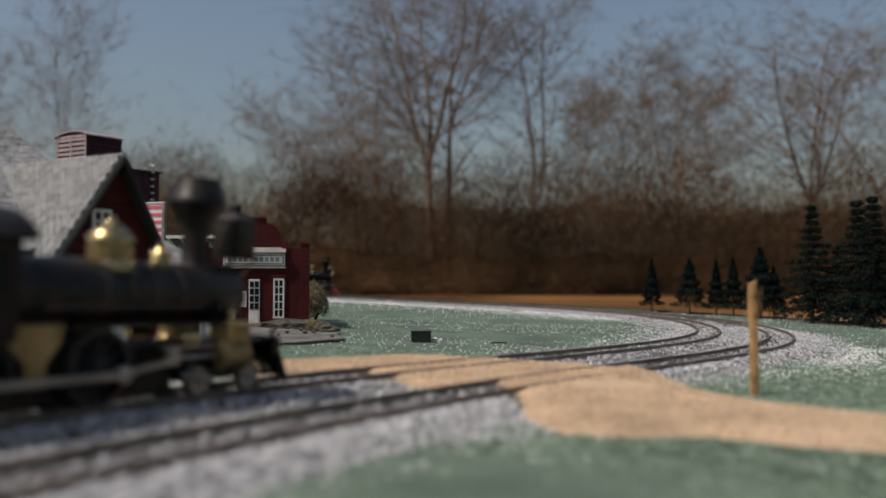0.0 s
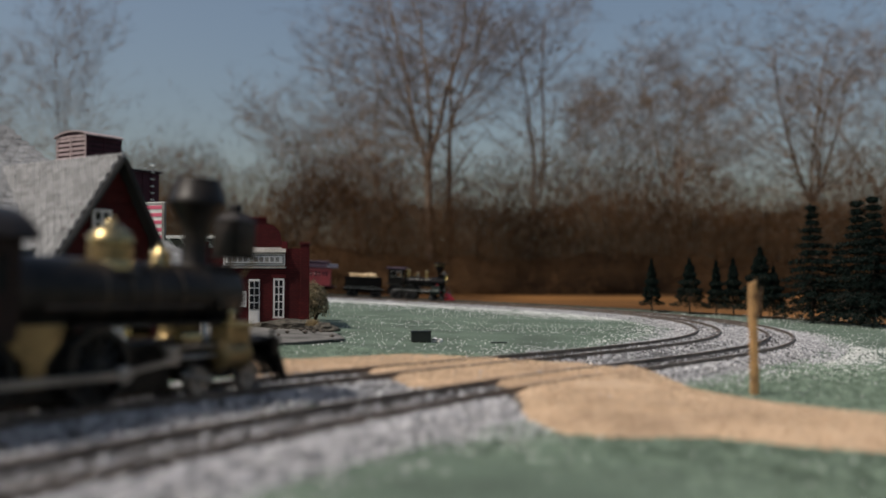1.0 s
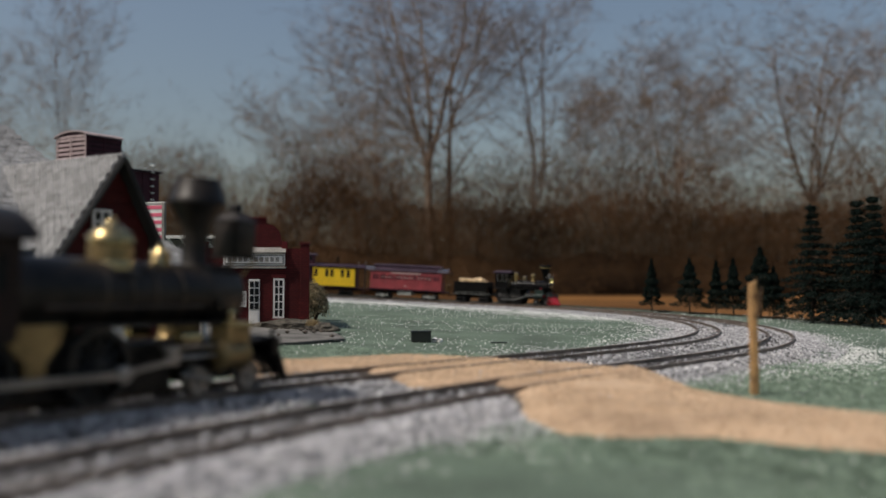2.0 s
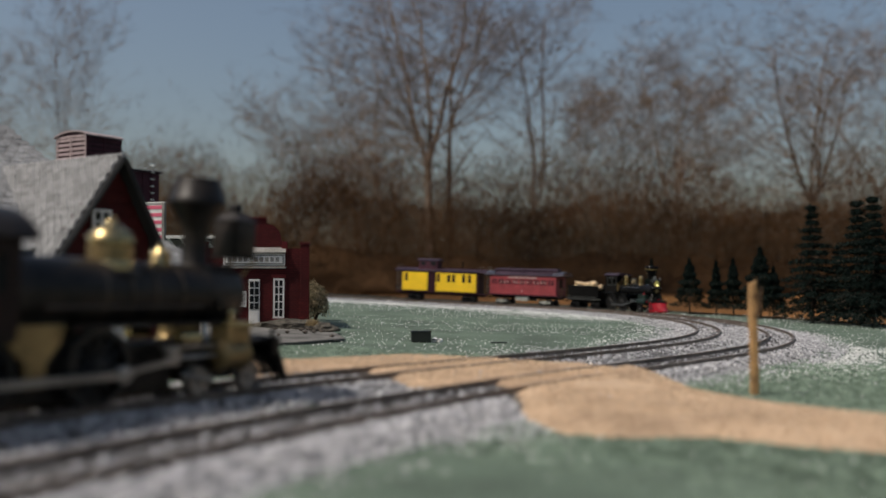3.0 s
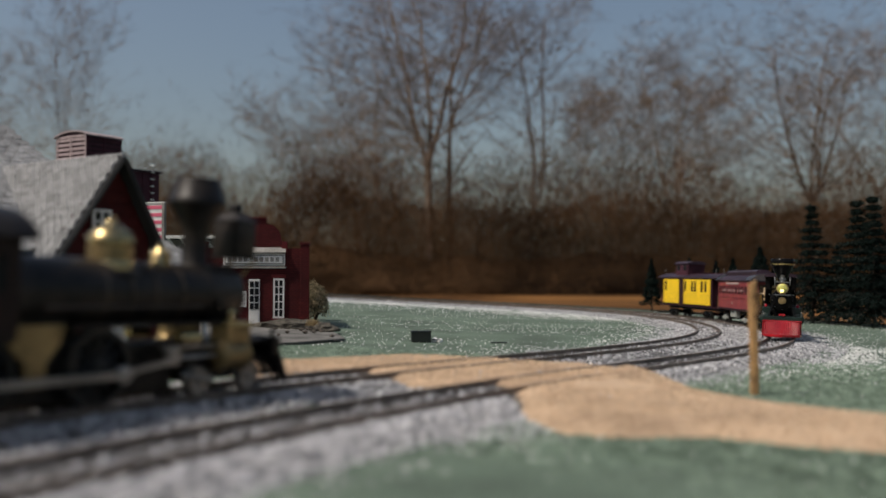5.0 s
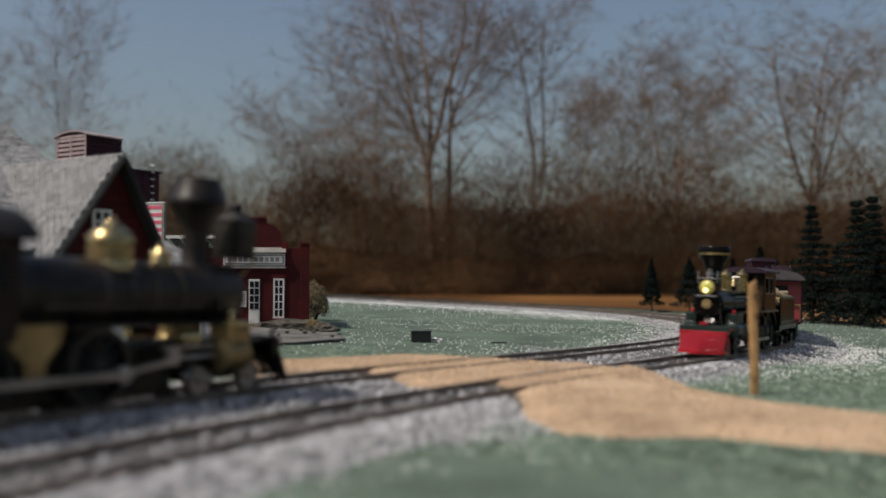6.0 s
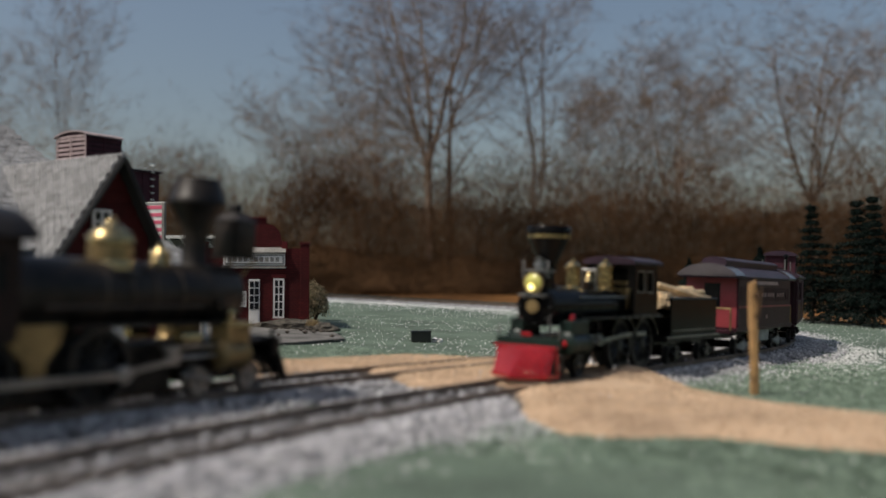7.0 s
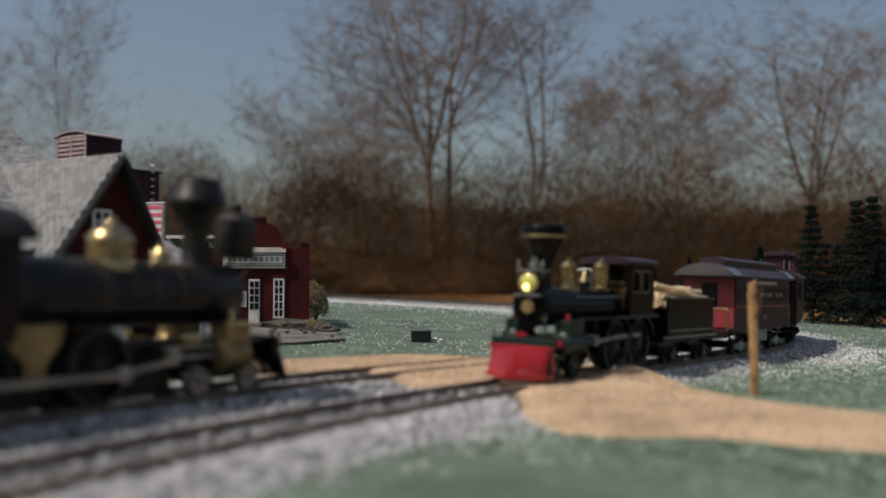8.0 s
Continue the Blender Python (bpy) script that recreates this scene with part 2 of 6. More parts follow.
def centre_line(cp, ds=0.005, k=14):
    cp = np.array(cp)
    q, out = np.vstack([2 * cp[0] - cp[1], cp, 2 * cp[-1] - cp[-2]]), []
    for i in range(len(cp) - 1):
        p0, p1, p2, p3 = q[i:i + 4]
        for t in np.linspace(0, 1, 40, endpoint=False):
            out.append(.5 * (2 * p1 + (p2 - p0) * t + (2 * p0 - 5 * p1 + 4 * p2 - p3) * t * t + (3 * p1 - p0 - 3 * p2 + p3) * t ** 3))
    pts = np.array(out)
    s = np.r_[0, np.cumsum(np.hypot(*np.diff(pts, axis=0).T))]
    u = np.arange(0, s[-1], ds)
    q = np.stack([np.interp(u, s, pts[:, 0]), np.interp(u, s, pts[:, 1])], 1)
    for _ in range(3):
        pad = np.vstack([2 * q[0] - q[k:0:-1], q, 2 * q[-1] - q[-2:-k - 2:-1]])
        q = np.stack([np.convolve(pad[:, j], np.ones(2 * k + 1) / (2 * k + 1), "valid") for j in (0, 1)], 1)
    return q


def beside(q, d):
    t = np.gradient(q, axis=0)
    t /= np.linalg.norm(t, axis=1)[:, None]
    return q + d * np.stack([-t[:, 1], t[:, 0]], 1)


OUTER = centre_line(LINE)
INNER = beside(OUTER, 0.0503)
LENGTH = np.r_[0, np.cumsum(np.hypot(*np.diff(OUTER, axis=0).T))]
GAUGE = 0.0165


def on_line(q, s):
    x, y = np.interp(s, LENGTH, q[:, 0]), np.interp(s, LENGTH, q[:, 1])
    return Vector((x, y, rail_z(x)))


def stand(q, s, base, backwards=True):
    """The pose of a vehicle whose two trucks, base apart, stand on the line q about s."""
    a, b = on_line(q, s - base / 2), on_line(q, s + base / 2)
    d = (a - b if backwards else b - a).normalized()
    mid = (a.x + b.x) / 2
    left = Vector((-(rail_z(mid + .01) - rail_z(mid - .01)) / .02, 0, 1)).cross(d).normalized()
    m = Matrix((d, left, d.cross(left))).transposed().to_4x4()
    m.translation = (a + b) / 2
    return m


def sweep(q, prof, bm=None):
    """A bar with the section prof (across, up) along the line q."""
    bm, prev = bm or bmesh.new(), None
    t = np.gradient(q, axis=0)
    t /= np.linalg.norm(t, axis=1)[:, None]
    for p, d in zip(q, t):
        ring = [bm.verts.new((p[0] - d[1] * a, p[1] + d[0] * a, rail_z(p[0] - d[1] * a) + z)) for a, z in prof]
        if prev:
            for i in range(len(ring)):
                j = (i + 1) % len(ring)
                bm.faces.new((prev[i], prev[j], ring[j], ring[i]))
        prev = ring
    return bm


# ---- ground ----
BOARD_EDGE = [(-2.2, 1.44), (-0.8, 1.45), (-0.17, 1.465), (0.1038, 1.3877), (0.2873, 1.2338), (0.3621, 1.1508), (0.4122, 1.0772), (0.4647, 1.0006), (0.606, 0.8618), (0.7978, 0.7066)]
SAND_TOP = [(-0.11, 0.372), (-0.0636, 0.3646), (-0.0216, 0.4121), (-0.001, 0.4146), (0.0293, 0.4048), (0.0649, 0.3899), (0.0818, 0.3577), (0.0909, 0.312), (0.1086, 0.2822), (0.131, 0.2672), (0.2203, 0.2397), (0.3938, 0.2048)]
SAND_LOW = [(-0.105, 0.33), (-0.0638, 0.3105), (-0.0339, 0.3305), (-0.016, 0.3042), (-0.0007, 0.2898), (0.0164, 0.3034), (0.0226, 0.248), (0.0293, 0.2275), (0.0443, 0.2243), (0.0668, 0.2295), (0.0849, 0.2206), (0.1054, 0.215), (0.2203, 0.1895), (0.3938, 0.1575)]


def inside(x, y, poly):
    hit = np.zeros(np.shape(x), bool)
    for (x0, y0), (x1, y1) in zip(poly, poly[1:] + poly[:1]):
        cross = ((y0 > y) != (y1 > y)) & (x < (x1 - x0) * (y - y0) / (y1 - y0 + 1e-12) + x0)
        hit ^= cross
    return hit


def gap(x, y, pts):
    """Distance of every (x, y) from a line of points."""
    d = np.full(np.shape(x), 9.0)
    for a, b in zip(pts[:-1], pts[1:]):
        e = (b[0] - a[0], b[1] - a[1])
        t = np.clip(((x - a[0]) * e[0] + (y - a[1]) * e[1]) / (e[0] ** 2 + e[1] ** 2), 0, 1)
        d = np.minimum(d, np.hypot(x - a[0] - t * e[0], y - a[1] - t * e[1]))
    return d


SAND_POLY = SAND_TOP + SAND_LOW[::-1]


def sand_height(x, y):
    """How far the sand lies above the turf; it stops at rail tops and flattens at its rim."""
    d = np.where(inside(x, y, SAND_POLY), gap(x, y, SAND_POLY + SAND_POLY[:1]), 0)
    to_outer, to_inner = gap(x, y, [tuple(p) for p in OUTER[::6]][:30]), gap(x, y, [tuple(p) for p in INNER[::6]][:30])
    h = 0.0036 * np.clip(d / 0.012, 0, 1) ** 0.7
    heap = 0.0034 * np.exp(-((x - 0.066) / 0.028) ** 2 - ((y - 0.345) / 0.028) ** 2)
    h = h + heap * (d > 0)
    nearest = np.minimum(to_outer, to_inner)
    return np.where(nearest < 0.0135, np.minimum(h * 1.15, 0.0038), h)


def terrain():
    rng = np.random.default_rng(3)
    xs = np.unique(np.round(np.concatenate([np.linspace(-2.2, -0.2, 30), np.linspace(-0.2, 0.7, 150), np.linspace(0.7, 1.4, 12)]), 5))
    verts, faces, rows = [], [], 150
    edge = np.interp(xs, [p[0] for p in BOARD_EDGE], [p[1] for p in BOARD_EDGE])
    for j in range(rows):
        f = (j / (rows - 1)) ** 1.3
        for x, e in zip(xs, edge):
            y = -0.7 + f * (e + 0.7)
            z = ground_z(x) + 0.0009 * noise.noise((x * 9, y * 9, 0)) + 0.0003 * noise.noise((x * 60, y * 60, 2))
            verts.append((x, y, z))
    n = len(xs)
    for j in range(rows - 1):
        for i in range(n - 1):
            a = j * n + i
            faces.append((a, a + 1, a + n + 1, a + n))
    ob = soup("ground", verts, faces, TURF)
    for p in ob.data.polygons:
        p.use_smooth = True
    tagged(ob, "green flocked layout board, sprinkled with white stone chips", "ground", kind="structure")
    # the board's rim, down to the yard
    bm = bmesh.new()
    poly = [(-2.2, -0.7)] + BOARD_EDGE[:] + [(1.4, 0.7066), (1.4, -0.7)]
    top = [bm.verts.new((x, y - 0.001 * (y > 0), ground_z(x) - 0.003)) for x, y in poly]
    low = [bm.verts.new((x, y - 0.001 * (y > 0), -0.9)) for x, y in poly]
    for i in range(len(poly)):
        j = (i + 1) % len(poly)
        bm.faces.new((top[i], top[j], low[j], low[i]))
    tagged(part("board_rim", bm, PLINTH), "dark solid base under the layout board", "base", kind="structure")
    # a dark raised strip added along the board's far edge for its shadow line
    line = np.array(BOARD_EDGE)
    part("edge_lip", sweep(centre_line([tuple(p) for p in line], k=4) - np.array([0, .004]), [(-.0015, -.0052), (-.0015, -.0022), (.0015, -.0022), (.0015, -.0052)]), PLINTH, ob, "thin dark strip added for the shadow line along the board's edge")
    # the yard
    verts, faces = [], []
    r = [0.0] + list(np.geomspace(2, 900, 40))
    for a in r:
        for k in range(64):
            x, y = a * math.cos(k * math.pi / 32), a * math.sin(k * math.pi / 32)
            verts.append((x, y, -0.86 + min(a / 40, 1) * 0.15 * noise.noise((x * .05, y * .05, 5))))
    for i in range(len(r) - 1):
        for k in range(64):
            faces.append((i * 64 + k, i * 64 + (k + 1) % 64, (i + 1) * 64 + (k + 1) % 64, (i + 1) * 64 + k))
    tagged(soup("field", verts, faces, FIELD), "dry orange-brown grass field reaching the woods", "field", kind="structure")


terrain()


def sand_path():
    verts, faces, index = [], [], {}
    xs, ys = np.linspace(-.11, .5, 306), np.linspace(.195, .42, 114)
    X, Y = np.meshgrid(xs, ys, indexing="ij")
    H = sand_height(X, Y)
    for i in range(len(xs)):
        for j in range(len(ys)):
            if H[max(0, i - 1):i + 2, max(0, j - 1):j + 2].max() > 0.00001:
                index[i, j] = len(verts)
                wob = 0.0006 * noise.noise((xs[i] * 180, ys[j] * 180, 1)) + 0.0009 * noise.noise((xs[i] * 45, ys[j] * 45, 7))
                verts.append((xs[i], ys[j], ground_z(xs[i]) + 0.0009 * noise.noise((xs[i] * 9, ys[j] * 9, 0)) + (H[i, j] - 0.0003 if H[i, j] > 0 else -0.0008) + wob * min(1, H[i, j] / 0.002) * (0.15 if H[i, j] <= 0.0038 else 1)))
    for (i, j), a in index.items():
        q = [index.get(k) for k in ((i, j), (i + 1, j), (i + 1, j + 1), (i, j + 1))]
        if None not in q:
            faces.append(q)
    ob = soup("sand_path", verts, faces, SAND)
    for p in ob.data.polygons:
        p.use_smooth = True
    tagged(ob, "tan sand path heaped across both railway tracks", "path", kind="structure")


sand_path()


def chips(name, pts, sizes, material, rng, label, category):
    """Many little broken stones in one mesh."""
    base = np.array([(1, 0, 0), (-1, 0, 0), (0, 1, 0), (0, -1, 0), (0, 0, 1), (0, 0, -1)], float)
    tri = np.array([(0, 2, 4), (2, 1, 4), (1, 3, 4), (3, 0, 4), (2, 0, 5), (1, 2, 5), (3, 1, 5), (0, 3, 5)])
    n = len(pts)
    v = base[None] * rng.uniform(0.55, 1.25, (n, 6, 3))
    a = rng.normal(size=(n, 3, 3))
    q, _ = np.linalg.qr(a)
    v = np.einsum("nij,nkj->nki", q, v) * sizes[:, None, None] * np.array([1, 1, 0.8]) + pts[:, None]
    me = bpy.data.meshes.new(name)
    me.vertices.add(n * 6), me.loops.add(n * 24), me.polygons.add(n * 8)
    me.vertices.foreach_set("co", v.ravel())
    me.loops.foreach_set("vertex_index", (tri[None] + 6 * np.arange(n)[:, None, None]).ravel())
    me.polygons.foreach_set("loop_start", np.arange(0, n * 24, 3))
    me.polygons.foreach_set("loop_total", np.full(n * 8, 3))
    me.update(calc_edges=True)
    me.materials.append(material)
    return tagged(new(name, me), label, category, kind="stuff")


def gravel():
    rng = np.random.default_rng(11)
    P = []
    for line, near, far in ((OUTER, 40000, 8000), (INNER, 28000, 30000)):
        # thick beside the rails, thinning to a ragged margin
        s = np.concatenate([rng.uniform(0.02, 0.90, near), rng.uniform(0.06, 0.36, near // 2), rng.uniform(0.90, 1.95, far)])
        x, y = np.interp(s, LENGTH, line[:, 0]), np.interp(s, LENGTH, line[:, 1])
        x1, y1 = np.interp(s + .002, LENGTH, line[:, 0]), np.interp(s + .002, LENGTH, line[:, 1])
        d = np.hypot(x1 - x, y1 - y)
        lat = rng.normal(0, 0.017, len(s))
        if line is OUTER:
            bulge = np.exp(-((s - 0.60) / 0.14) ** 2)
            lat = np.where(rng.random(len(s)) < 0.32 + 0.28 * bulge, -np.abs(rng.normal(0.018 + 0.014 * bulge, 0.011 + 0.020 * bulge)), lat)
        else:
            stray = rng.random(len(s))
            lat = np.where(stray < 0.25, np.abs(rng.normal(0.014, 0.020, len(s))), lat)
            lat = np.where(stray > 0.93, np.abs(rng.normal(0.0, 0.11, len(s))), lat)
            lat = np.where((s > 1.0) & (rng.random(len(s)) < 0.6), np.abs(rng.normal(0.012, 0.055, len(s))), lat)
        # a thicker, wider strewing near the standing locomotive
        close = (s < 0.36) & (rng.random(len(s)) < 0.35)
        lat = np.where(close & (line is OUTER), -np.abs(rng.normal(0.020, 0.016, len(s))), lat)
        P.append(np.stack([x - (y1 - y) / d * lat, y + (x1 - x) / d * lat], 1))
    ring = np.stack([rng.uniform(-.35, .55, 8500), rng.uniform(.13, 1.2, 8500)], 1)
    P = np.vstack(P)
    # ragged outline
    keep = np.array([noise.noise((p[0] * 40, p[1] * 40, 3)) > -0.45 for p in P])
    to = np.minimum(gap(P[:, 0], P[:, 1], [tuple(p) for p in OUTER[::5]]), gap(P[:, 0], P[:, 1], [tuple(p) for p in INNER[::5]]))
    P = P[keep | (to < 0.006)]
    # dark between the rails, thin and patchy towards the camera's side
    to = np.minimum(gap(P[:, 0], P[:, 1], [tuple(p) for p in OUTER[::5]]), gap(P[:, 0], P[:, 1], [tuple(p) for p in INNER[::5]]))
    patch = np.array([noise.noise((p[0] * 70, p[1] * 70, 8)) for p in P])
    inner_share = np.where(P[:, 1] < 0.36, 0.32, 0.45)
    thin = (P[:, 1] < 0.34) & (to > 0.030) & (patch < 0.02 + 9 * (to - 0.036))
    P = P[~((to < 0.0095) & (rng.random(len(P)) > inner_share)) & ~(thin & (rng.random(len(P)) > 0.15))]
    P = np.vstack([P, ring])
    P = P[(P[:, 1] > 0.1) & ~((sand_height(P[:, 0], P[:, 1]) > 0.0004) & (rng.random(len(P)) > 0.003))]
    # not on the rail heads
    r = np.full(len(P), 9.0)
    for line in (OUTER, INNER):
        for d in (-GAUGE / 2, GAUGE / 2):
            r = np.minimum(r, gap(P[:, 0], P[:, 1], [tuple(p) for p in beside(line, d)[::3]]))
    P = P[r > 0.0013]
    to_o, to_i = gap(P[:, 0], P[:, 1], [tuple(p) for p in OUTER[::5]]), gap(P[:, 0], P[:, 1], [tuple(p) for p in INNER[::5]])
    to = np.minimum(to_o, to_i)
    size = rng.uniform(0.00030, 0.00074, len(P)) * np.where(to > 0.042, 0.82, 1) * np.where(P[:, 1] > 0.95, 1.3, 1)
    bed = 0.0017 * np.clip((0.026 - to) / 0.008, 0, 1)
    z = ground_z(P[:, 0]) + bed + sand_height(P[:, 0], P[:, 1]) + size * rng.uniform(0.2, 1.4, len(P)) * np.where(to < 0.03, 1.0, 0.4)
    lone = (to > 0.042) | (rng.random(len(P)) < 0.10)
    spots = np.column_stack([P, z])
    chips("stone_ballast", spots[~lone], size[~lone], GRAIN, rng, "white and grey stone chips strewn along the tracks", "gravel")
    chips("white_stone_chips", spots[lone], size[lone], STRAY, rng, "bright white stone chips scattered over the turf", "gravel")
    # loose grains on the sand
    q = np.stack([rng.uniform(-.1, .34, 90000), rng.uniform(.2, .42, 90000)], 1)
    h = sand_height(q[:, 0], q[:, 1])
    q, h = q[h > 0.0006], h[h > 0.0006]
    size = rng.uniform(0.00022, 0.00042, len(q))
    chips("sand_grains", np.column_stack([q, ground_z(q[:, 0]) + h + 0.0001]), size, SAND_GRAIN, rng, "loose tan grains on the sand path", "sand")
    # tufts of flock on the turf nearest the rails
    q = np.stack([rng.uniform(-.12, .32, 120000), rng.uniform(.10, .46, 120000)], 1)
    q = q[sand_height(q[:, 0], q[:, 1]) <= 0]
    size = rng.uniform(0.0003, 0.0007, len(q))
    chips("turf_tufts", np.column_stack([q, ground_z(q[:, 0]) + 0.0002]), size, FLOCK, rng, "light and dark green flock tufts on the board", "turf")


gravel()


def track(line, label):
    root = tagged(new("track"), label, "track", "railway tracks", kind="structure")
    bed = [(-0.026, -0.0043), (-0.019, -0.0026), (0.019, -0.0026), (0.026, -0.0043), (0.0, -0.0062)]
    part("ballast_bed", sweep(line[10:], bed), BALLAST_BED, root)
    prof = [(-.0009, -.0021), (-.0009, -.0018), (-.00035, -.0015), (-.00035, -.0006), (-.00055, -.0005), (-.00055, 0), (.00055, 0), (.00055, -.0005), (.00035, -.0006), (.00035, -.0015), (.0009, -.0018), (.0009, -.0021)]
    for d in (-GAUGE / 2, GAUGE / 2):
        part("rail", sweep(beside(line, d), prof), RAIL_STEEL, root)
    return root


TRACKS = [track(OUTER, "outer model railway track, brown rails in white ballast"), track(INNER, "inner model railway track, brown rails in white ballast")]


# ---- railway vehicles: x forward, y to the left, z up from the rail head; drawn in millimetres ----
def mm(name, bm, material, parent, label="", at=None, smooth=False):
    bmesh.ops.scale(bm, vec=(0.001, 0.001, 0.001), verts=bm.verts)
    return part(name, bm, material, parent, label, None if at is None else pose(at[0] / 1000, at[1] / 1000, at[2] / 1000), smooth)


TURNING = []


def plain_wheel(parent, x, y, r, material=WHEEL, spin=True, hub=STEEL):
    """A small disc wheel with a flange, a dished face and a bright hub."""
    o = 1 if y > 0 else -1
    w = mm("wheel", turned([(r * .3, -1.3 * o), (r + .45, -1.3 * o), (r + .45, -.9 * o), (r, -.8 * o), (r, 1.0 * o), (r * .82, 1.0 * o), (r * .78, .55 * o), (r * .35, .55 * o), (r * .3, .9 * o)], 18, axis="Y"), material, parent, at=(x, y, r), smooth=True)
    mm("hub", turned([(r * .28, .8 * o), (r * .24, 1.4 * o), (r * .1, 1.5 * o)], 10, axis="Y"), hub, w, "bright metal hub")
    if spin:
        TURNING.append((w, r / 1000, (x / 1000, y / 1000, r / 1000)))
    return w


def driver(parent, x, y, r, spin=True, rim_mat=WHEEL, spokes=12):
    """A large spoked driving wheel: rim, spokes, hub and counterweight."""
    o = 1 if y > 0 else -1
    bm = turned([(r * .86, -1 * o), (r + .6, -1 * o), (r + .6, -.6 * o), (r, -.5 * o), (r, 1.1 * o), (r * .86, 1.1 * o), (r * .86, -1 * o)], 36, axis="Y")
    w = mm("driving_wheel", bm, rim_mat, parent, at=(x, y, r), smooth=True)
    mm("wheel_centre", turned([(r * .2, -.8 * o), (r * .2, 1.2 * o), (r * .1, 1.4 * o)], 14, axis="Y"), rim_mat, w)
    for k in range(spokes):
        a = 2 * math.pi * k / spokes
        mm("spoke", rod((r * .15 * math.cos(a), .2 * o, r * .15 * math.sin(a)), (r * .88 * math.cos(a), .2 * o, r * .88 * math.sin(a)), r * .06, r * .045, 6), rim_mat, w)
    arc = [(r * .88 * math.cos(a), r * .88 * math.sin(a)) for a in np.linspace(2.5, 3.8, 8)]
    mm("counterweight", upright(arc, -.4 * o, .7 * o), rim_mat, w)
    if spin:
        TURNING.append((w, r / 1000, (x / 1000, y / 1000, r / 1000)))
    return w


RODS = []


def diamond_chimney(root, x, z):
    """The wide wood-burner's chimney with a brass band."""
    s = mm("chimney", turned([(3.2, z), (3.6, z + .6), (2.6, z + 1.4), (2.5, z + 5), (2.9, z + 8), (7.2, z + 18), (7.7, z + 18.4), (7.8, z + 20.6), (7.9, z + 22.2), (7.4, z + 23), (5.6, z + 23.1), (5.2, z + 21.5)], 28, at=(x, 0, 0)), BLACK, root, "flared black chimney", smooth=True)
    mm("chimney_band", turned([(7.6, z + 18.4), (8.0, z + 18.5), (8.0, z + 19.6), (7.7, z + 19.7)], 28, at=(x, 0, 0)), BRASS, s, "polished brass band", smooth=True)
    return s


